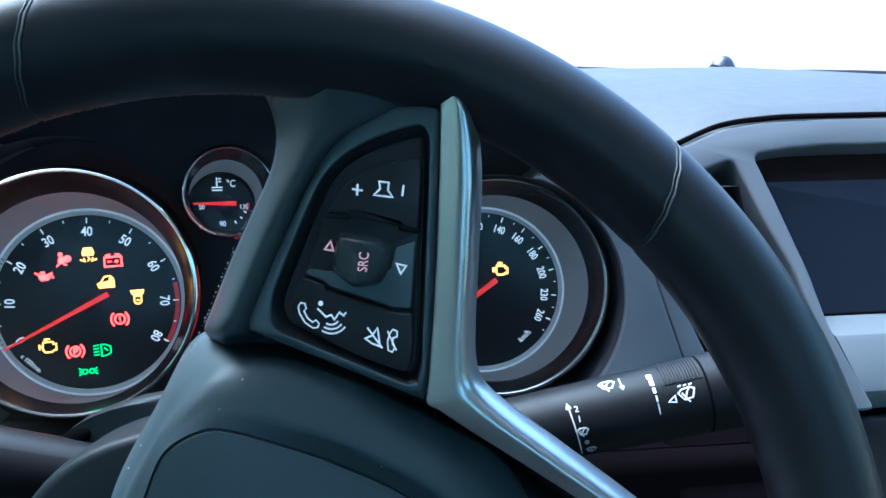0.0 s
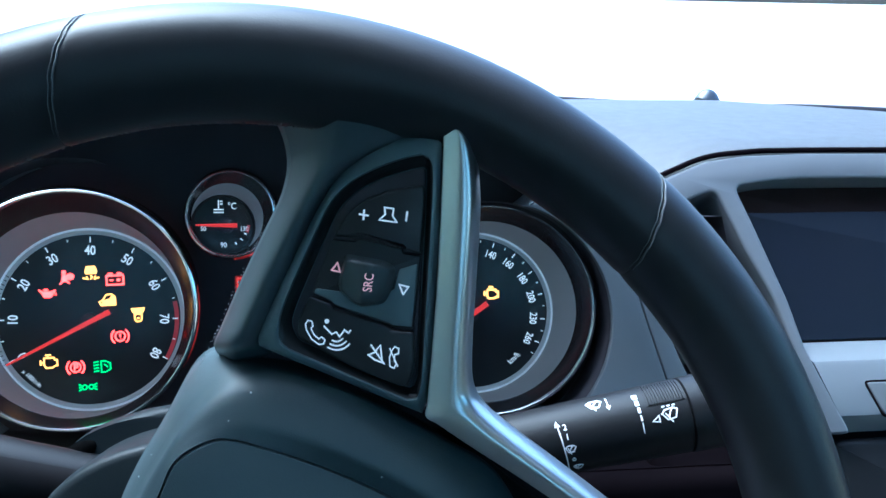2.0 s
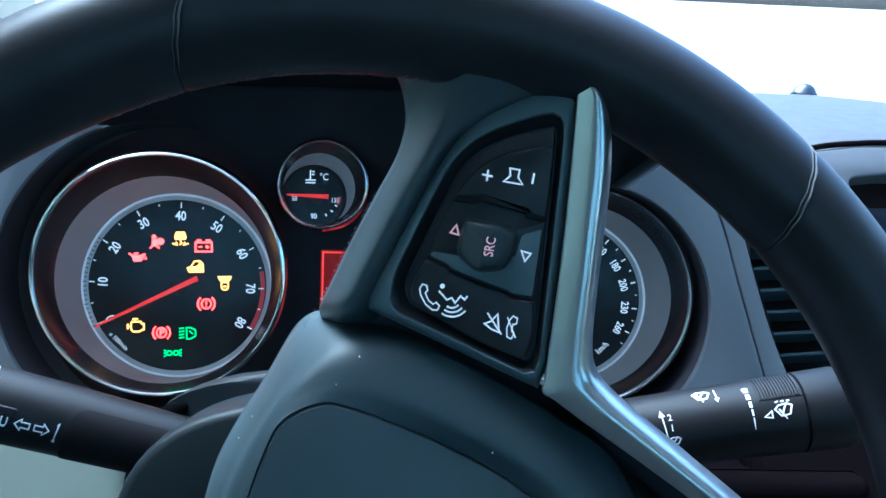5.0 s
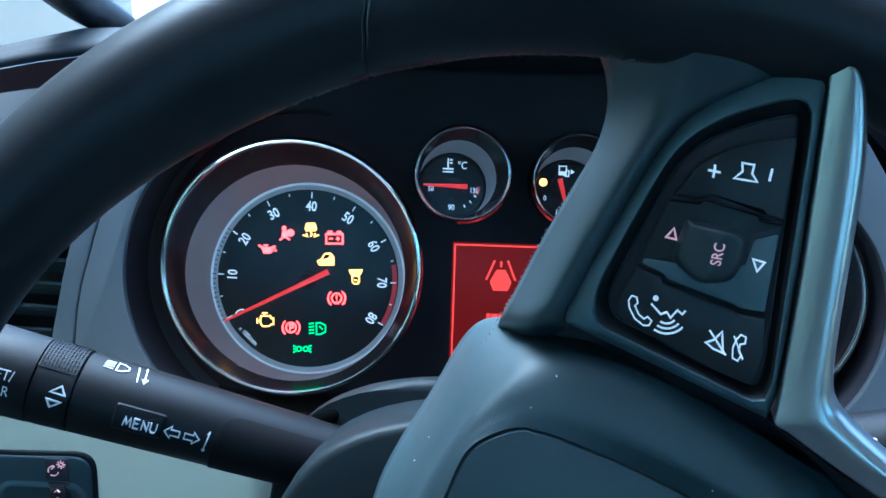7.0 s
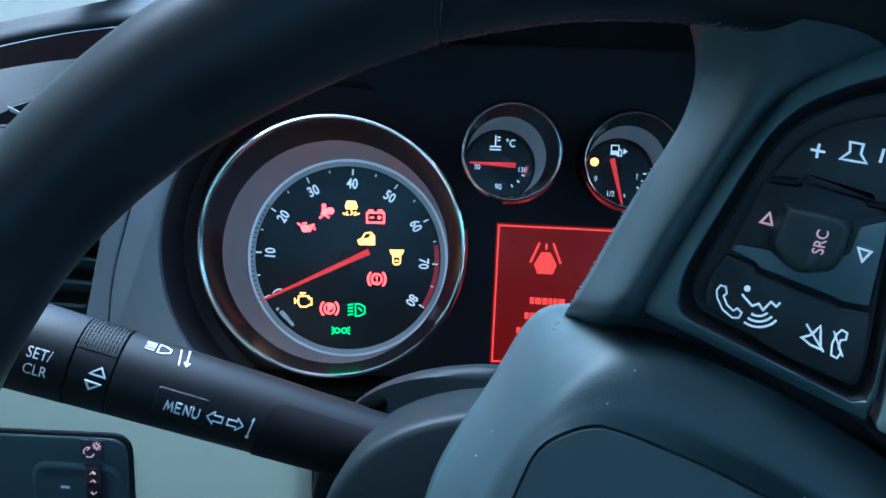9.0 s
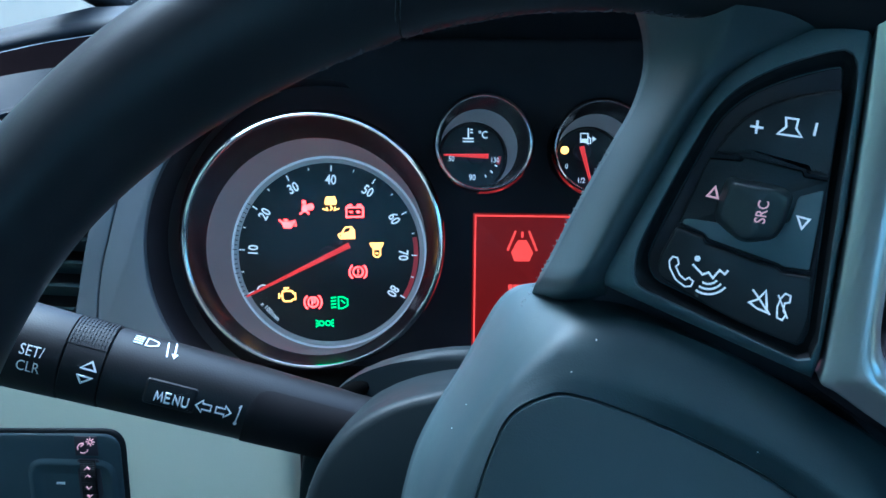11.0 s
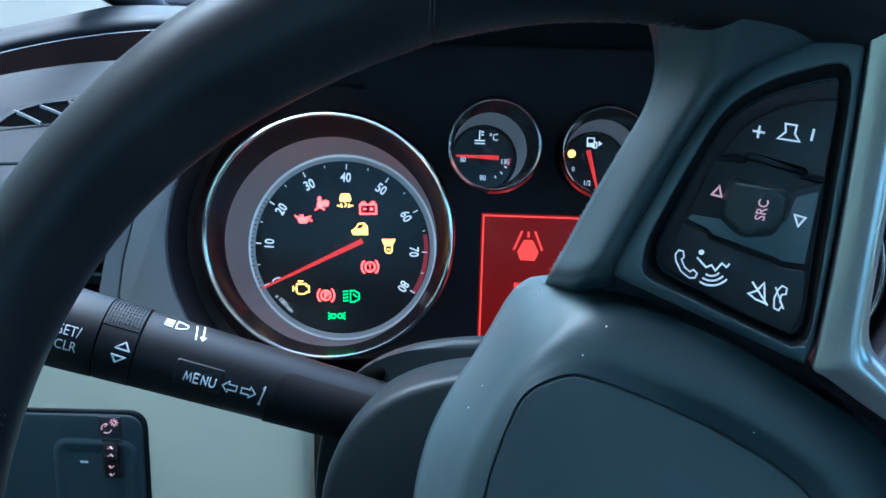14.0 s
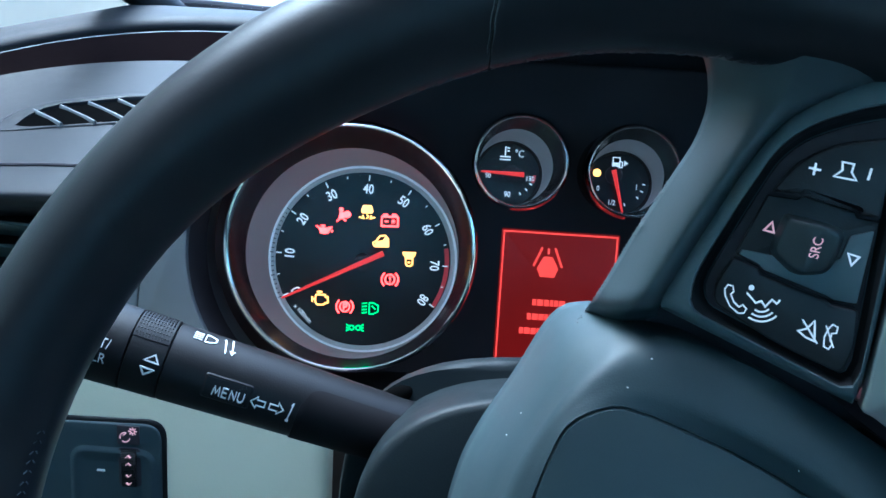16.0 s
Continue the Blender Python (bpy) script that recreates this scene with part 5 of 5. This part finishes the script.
eo, ei = even(loop_o), even(loop_i)
field = inset(ei, 0.0012)
bm = loft([[PAD @ Vector((p.x, p.y, z)) for p in lp] for lp, z in ((eo, -0.0050), (eo, -0.0034), (inset(eo, 0.0006), -0.0026), (between(eo, ei, 0.3), -0.0006), (between(eo, ei, 0.6), 0.0005), (between(eo, ei, 0.71), 0.0006), (between(eo, ei, 0.75), 0.0003), (between(eo, ei, 0.76), -0.0030), (field, -0.0046))], caps=(True, True))
part("switch_surround", bm, BEZEL, wheel, "satin blue-grey switch surround")
bm = loft([[PAD @ Vector((p.x, p.y, z)) for p in lp] for lp, z in ((between(eo, ei, 0.77), -0.0032), (between(eo, ei, 0.78), 0.0000), (between(eo, ei, 0.81), -0.0003), (between(eo, ei, 0.98), -0.0024), (ei, -0.0028), (field, -0.0040))], caps=(False, False))
part("switch_frame", bm, BUTTON, wheel, "black frame sloping in to the buttons")
part("switch_field", plate([tuple(p) for p in inset(ei, 0.0016)], -0.0045, -0.0030, PAD, 0.0004), MATTE_BLACK, wheel)
b_top = rounded(mm([(16.4, 30.3), (7.4, 29.3), (-0.8, 27), (-6.8, 23), (-12.2, 15.7), (-5.2, 14.9), (-4.4, 16.1), (8.9, 12.1), (9.2, 10.8), (14, 9.7)]), [0.002, 0.006, 0.006, 0.006, 0.001, 0.0004, 0.0004, 0.0004, 0.0004, 0.001], 3)
top_b = part("volume_button", plate(b_top, -0.0032, 0.0, PAD, 0.0008), BUTTON, wheel, "black volume button")
b_mid = rounded(mm([(-13.0, 14.9), (-5.6, 14.0), (-4.8, 15.1), (8.3, 11.3), (8.6, 10.0), (14.0, 9.0), (10.6, -12.9), (4.1, -12.2), (3.2, -11.3), (-13.3, -5.3), (-13.8, -3.9), (-20.1, -1.2)]), 0.0004, 2)
mid_b = part("seek_button", plate(b_mid, -0.0034, -0.0012, PAD, 0.0005), BUTTON, wheel, "black seek button with a raised key")
b_bot = rounded(mm([(-20.5, -1.9), (-14.1, -4.6), (-13.6, -6.0), (3.2, -12.0), (4.1, -13.0), (10.8, -13.8), (10.6, -24.2), (8.0, -31.0), (-7.9, -24.9), (-25.0, -14.6), (-24.9, -10.0)]), [0.001, 0.0004, 0.0004, 0.0004, 0.0004, 0.001, 0.003, 0.002, 0.02, 0.003, 0.004], 3)
bot_b = part("phone_button", plate(b_bot, -0.0032, 0.0, PAD, 0.0008), BUTTON, wheel, "black telephone button")
# bevelled right wing of the seek button, and the raised key
# the light caught by the wing is put into its paler colour
wing = mm([(12.9, 6.8), (10.3, -12.3), (4.4, -11.6), (3.4, -10.8), (-13.0, -4.9), (-14.0, -3.5), (-19.3, -1.2), (-18.6, 0.2), (-11.6, -0.9), (-6.0, -2.0), (2.6, -2.4), (5.6, -0.6), (7.4, 5.2)])
part("wing", plate(rounded(wing, [0.0006] * 8 + [0.0002] * 4 + [0.0006], 2), -0.0020, -0.0006, PAD, 0.0002), BEZEL, mid_b, "bevelled lower edge, coloured paler blue-grey for caught light")
key = rounded(mm([(-8.9, 10.6), (3.4, 8.0), (6.6, 5.9), (5.0, -0.6), (2.6, -5.2), (-5.6, -6.0), (-11.6, -0.6), (-11.8, 1.9)]), [0.0016, 0.002, 0.0018, 0.002, 0.0022, 0.0025, 0.0015, 0.0015], 4)
kl = [Vector(p) for p in key]
if area(kl) < 0:
    kl.reverse()
kc = sum(kl, Vector((0, 0))) / len(kl)


def toward(loop, c, k):
    return [c + (p - c) * k for p in loop]


def key_fall(x, y):
    """How far the key's two facets have dropped on either side of the ridge."""
    d = x + 0.0028 - 0.205 * y
    return 0.42 * max(0.0, d) + 0.34 * max(0.0, -d)


kt = kc + Vector((-0.0006, 0.0011))
bm = loft([[PAD @ Vector((p.x, p.y, z - key_fall(p.x, p.y) * w)) for p in lp] for lp, z, w in ((kl, -0.002, 0), (toward(kl, kc, 0.97), 0.0004, 0.3), (toward(kl, kc.lerp(kt, 0.5), 0.91), 0.0024, 0.8), (toward(kl, kt, 0.84), 0.0044, 1), (toward(kl, kt, 0.79), 0.0048, 1))
           + tuple((toward(kl, kt, k), 0.0049, 1) for k in (0.68, 0.56, 0.44, 0.32, 0.2, 0.08))])
part("source_key", bm, KEY, mid_b, "raised black key")

pp = flat_place(PAD)


def pad_print(name, bm, mat, parent):
    return part(name, bm, mat, parent)


pad_print("plus_sign", strokes([mm([(-3.9, 22.3), (-0.9, 21.7)]), mm([(-2.6, 20.4), (-2.2, 23.6)])], 0.0006, pp, 0.00025), PAD_PRINT, top_b)
pad_print("speaker_sign", strokes([mm([(2.2, 20.3), (7.5, 19.4), (6.3, 21.4), (6.7, 23.5), (4.0, 24.0), (4.1, 21.9), (2.2, 20.3)])], 0.0005, pp, 0.00025), PAD_PRINT, top_b)
pad_print("minus_sign", strokes([mm([(10.2, 19.6), (10.8, 22.6)])], 0.0006, pp, 0.00025), PAD_PRINT, top_b)
pad_print("seek_sign", strokes([mm([(-13.4, 5.6), (-10.9, 5.0), (-11.5, 7.8), (-13.4, 5.6)])], 0.0005, pp, -0.0009, base=-0.0014), PRINT_RED, mid_b)
pad_print("seek_sign", strokes([mm([(7.2, 0.7), (9.9, -0.1), (8.2, -2.3), (7.2, 0.7)])], 0.0005, pp, -0.0003, base=-0.0008), PAD_PRINT, mid_b)
part("source_word", writing("SRC", 0.0037, lambda u, v, h: PAD @ Vector((u, v, h - key_fall(u, v))), 0.0051, turn=79, at=(-0.0010, 0.0022), wide=0.85), PRINT_RED, mid_b, "lit red letters")
hand = [mm([(-21.4, -9.4), (-20.2, -9.7), (-19.9, -11.2), (-20.6, -11.9), (-19.7, -14.0), (-18.3, -15.2), (-17.4, -14.6), (-16.4, -15.6), (-17.0, -16.8), (-18.4, -16.9), (-20.6, -15.2), (-22.0, -12.4), (-22.2, -10.6), (-21.4, -9.4)])]
pad_print("receiver_sign", strokes(hand, 0.0004, pp, 0.00025), PAD_PRINT, bot_b)
voice = [mm([(-16.6, -11.2), (-14.2, -13.8), (-12.8, -13.2), (-11.8, -14.6), (-10.2, -12.6), (-9.0, -13.6), (-8.2, -12.6)])]
voice += [[(x / 1000 - 0.0128, y / 1000 - 0.0135) for x, y in circle(r, (0, 0), 8, 235, 320)] for r in (2.6, 3.9, 5.2)]
bm = strokes(voice, 0.0005, pp, 0.00025)
fills([[(x / 1000 - 0.0155, y / 1000 - 0.0098) for x, y in circle(0.75, (0, 0), 10)[:-1]]], pp, 0.00025, bm)
pad_print("voice_sign", bm, PAD_PRINT, bot_b)
mute = [mm([(-3.2, -20.4), (-1.2, -19.6), (0.6, -17.4), (0.9, -22.8), (-1.4, -21.9), (-3.2, -20.4)]), mm([(-2.4, -17.2), (1.6, -23.4)])]
pad_print("mute_sign", strokes(mute, 0.0005, pp, 0.00025), PAD_PRINT, bot_b)
off = [mm([(5.0, -18.0), (6.2, -18.6), (6.0, -20.2), (4.9, -20.4), (4.6, -22.2), (5.2, -23.2), (4.4, -24.6), (3.2, -24.0), (3.2, -21.4), (4.0, -19.2), (5.0, -18.0)]), mm([(3.4, -18.4), (5.6, -24.2)])]
pad_print("hang_up_sign", strokes(off, 0.0004, pp, 0.00025), PAD_PRINT, bot_b)

# satin silver trim: along the spoke's lower side, round a bend and out to the lower spoke
n_st = 8
TRIM_SECTION = spline([(0, 0.1), (0.025, 0.8), (0.12, 1.35), (0.33, 2.25), (0.53, 2.9), (0.66, 3.0), (0.76, 2.5), (0.85, 1.3), (0.93, -1.0), (0.98, -4.4), (1, -9)], 4)
e_left = spline(mm([(22.9, 47.6), (22.5, 45), (21.0, 26), (18.9, 4), (16.6, -16), (14.2, -34), (13.4, -39.6), (17, -42.0), (25.2, -47.9), (41, -58.6), (62, -73.5), (86, -92)]), n_st)
e_right = spline(mm([(28.2, 46.6), (31.0, 40), (31.9, 25), (29.9, 3), (27.9, -16), (27.2, -28), (28.3, -34), (31.4, -38.6), (39, -45.6), (53.5, -57.2), (74, -74), (97, -94)]), n_st)
rows = []
for i, (a, b) in enumerate(zip(e_left, e_right)):
    up = min(1.0, 0.25 + i / 6) if i < 5 else 1.0
    row = [PAD @ Vector((a.x, a.y, -0.012))]
    # a narrow bevel along the pad, a face that rises to a soft ridge, then a round flank
    for q in TRIM_SECTION:
        p = a * (1 - q.x) + b * q.x
        row.append(PAD @ Vector((p.x, p.y, (q.y * up if q.y > 0 else q.y) / 1000)))
    row.append(PAD @ Vector((b.x - 0.002, b.y, -0.014)))
    rows.append(row)
part("spoke_trim", loft(rows, caps=(True, True)), SILVER, wheel, "satin silver metal trim")
# dark lower spoke carrying the trim on
low_spoke = [(0.062, 0.058), (0.088, 0.040), (0.135, 0.0), (0.168, -0.045), (0.158, -0.075), (0.10, -0.06), (0.05, -0.02), (0.03, 0.03)]
part("lower_spoke", plate(spline(low_spoke, 5, True), -0.045, -0.021, WHEEL, 0.006), SATIN_BLACK, wheel)
far_spoke = [(-0.03, -0.08), (0.03, -0.085), (-0.02, -0.16), (-0.085, -0.145)]
part("far_spoke", plate(rounded(far_spoke, 0.015), -0.035, -0.012, WHEEL, 0.008), LEATHER, wheel)

# hub: a domed cover with a sunken line round its middle field
HC = Vector((0.012, 0.005))
rear = spline(mm([(-50, 8), (-46.5, 29), (-40.5, 44), (-30, 62), (-21.5, 77.5), (-16, 83.6), (-10, 85.6), (-3, 86), (12.7, 82.8), (28.7, 76), (48, 66), (62.6, 57.5), (82, 43), (92, 8), (72, -45), (20, -75), (-32, -58), (-48, -20)]), 6, True)
shoulder = spline(mm([(-40, 8), (-36, 29), (-30.5, 44), (-21, 60), (-14, 69), (-8, 74), (-3, 76.5), (4, 77.5), (17, 75), (32, 69), (46, 61.5), (58, 54), (78, 39), (86, 6), (66, -40), (18, -68), (-27, -52), (-40, -18)]), 6, True)
line_ = spline(mm([(-31, 8), (-27.5, 30), (-22.5, 46), (-17.4, 55.5), (-7.0, 60.6), (0, 60), (8, 57.6), (28, 50), (50, 38.5), (62, 26), (66, 4), (50, -32), (14, -55), (-20, -44), (-31, -14)]), 6, True)
rear, shoulder, line_ = [[Vector(p) for p in lp] for lp in (rear, shoulder, line_)]


def radial(loop, n=160):
    c, out = HC, []
    for j in range(n):
        a = 2 * math.pi * j / n
        d = Vector((math.cos(a), math.sin(a)))
        best = 0.03
        for i in range(len(loop)):
            p, q = loop[i - 1] - c, loop[i] - c
            e = q - p
            den = d.x * e.y - d.y * e.x
            if abs(den) < 1e-12:
                continue
            t = (p.x * e.y - p.y * e.x) / den
            u = (p.x * d.y - p.y * d.x) / den
            if t > 0 and -1e-6 <= u <= 1 + 1e-6:
                best = t
        out.append(c + d * best)
    return out


rear, shoulder, line_ = radial(rear), radial(shoulder), radial(line_)


def blend(a, b, t):
    return [p * (1 - t) + q * t for p, q in zip(a, b)]


def ring_at(loop, z):
    return [WHEEL @ Vector((p.x, p.y, z)) for p in loop]


def grown(loop, k):
    return [HC + (p - HC) * k for p in loop]


def near_spoke(j, n=160):
    """1 where the hub meets the spoke with its switches, 0 where its side falls away."""
    deg = 360 * j / n
    deg = deg - 360 if deg > 270 else deg
    t = min((deg + 15) / 30, (112 - deg) / 46)
    t = max(0.0, min(1.0, t))
    return t * t * (3 - 2 * t)


def hub_ring(t, z, flush):
    """A ring between the rear edge (0) and the shoulder (1): z where the side falls away, flush beside the spoke."""
    out = []
    for j, (p, q) in enumerate(zip(rear, shoulder)):
        w = near_spoke(j)
        q = q * (1 - w) + (HC + (p - HC) * 0.988) * w
        x = p * (1 - t) + q * t
        out.append(WHEEL @ Vector((x.x, x.y, z * (1 - w) + flush * w)))
    return out


near = [q * (1 - near_spoke(j)) + (HC + (p - HC) * 0.988) * near_spoke(j) for j, (p, q) in enumerate(zip(rear, shoulder))]


def band_ring(t, z, raised):
    """A ring between the shoulder (0) and the sunken line (1); beside the spoke the cover swells to raised."""
    return [WHEEL @ Vector((p.x, p.y, z * (1 - near_spoke(j)) + raised * near_spoke(j))) for j, p in enumerate(blend(near, line_, t))]


bm = loft([hub_ring(-0.1, -0.064, -0.05), hub_ring(0, -0.0615, -0.030), hub_ring(0, -0.058, -0.0190), hub_ring(0.25, -0.045, -0.0177), hub_ring(0.55, -0.034, -0.0171), hub_ring(0.8, -0.0275, -0.0168), hub_ring(1.0, -0.0232, -0.0165),
           band_ring(0.12, -0.0192, -0.0153), band_ring(0.25, -0.0170, -0.0138), band_ring(0.4, -0.0158, -0.0121), band_ring(0.55, -0.0150, -0.0106), band_ring(0.65, -0.0145, -0.0098), band_ring(0.72, -0.0140, -0.0097), band_ring(0.8, -0.0136, -0.0105), band_ring(0.9, -0.0131, -0.0119),
           ring_at(grown(line_, 1.006), -0.0128), ring_at(line_, -0.0141), ring_at(grown(line_, 0.993), -0.0141)])
hub = part("hub_cover", bm, HUB, wheel, "dark grained airbag cover")
bm = loft([ring_at(grown(line_, 0.9945), -0.0150), ring_at(grown(line_, 0.994), -0.0134), ring_at(grown(line_, 0.986), -0.0125), ring_at(grown(line_, 0.90), -0.0113), ring_at(grown(line_, 0.7), -0.0096), ring_at(grown(line_, 0.4), -0.0082), ring_at(grown(line_, 0.15), -0.0078)])
part("cover_field", bm, HUB, hub)
# specks of dust on the cover
for x, y, r in ((0.0035, 0.0735, 0.00028), (-0.0345, 0.047, 0.0002), (-0.030, 0.0525, 0.00016), (0.043, 0.0475, 0.0002), (-0.003, 0.066, 0.00015)):
    near_v = min((w.co for w in hub.data.vertices), key=lambda c: (c.x - x) ** 2 + (c.y - y) ** 2)
    part("dust_speck", loft(lathe([(r, 0.0002), (r * 0.8, 0.0006)], WHEEL @ Matrix.Translation(near_v), 8)), PRINT, hub, "pale speck of dust")
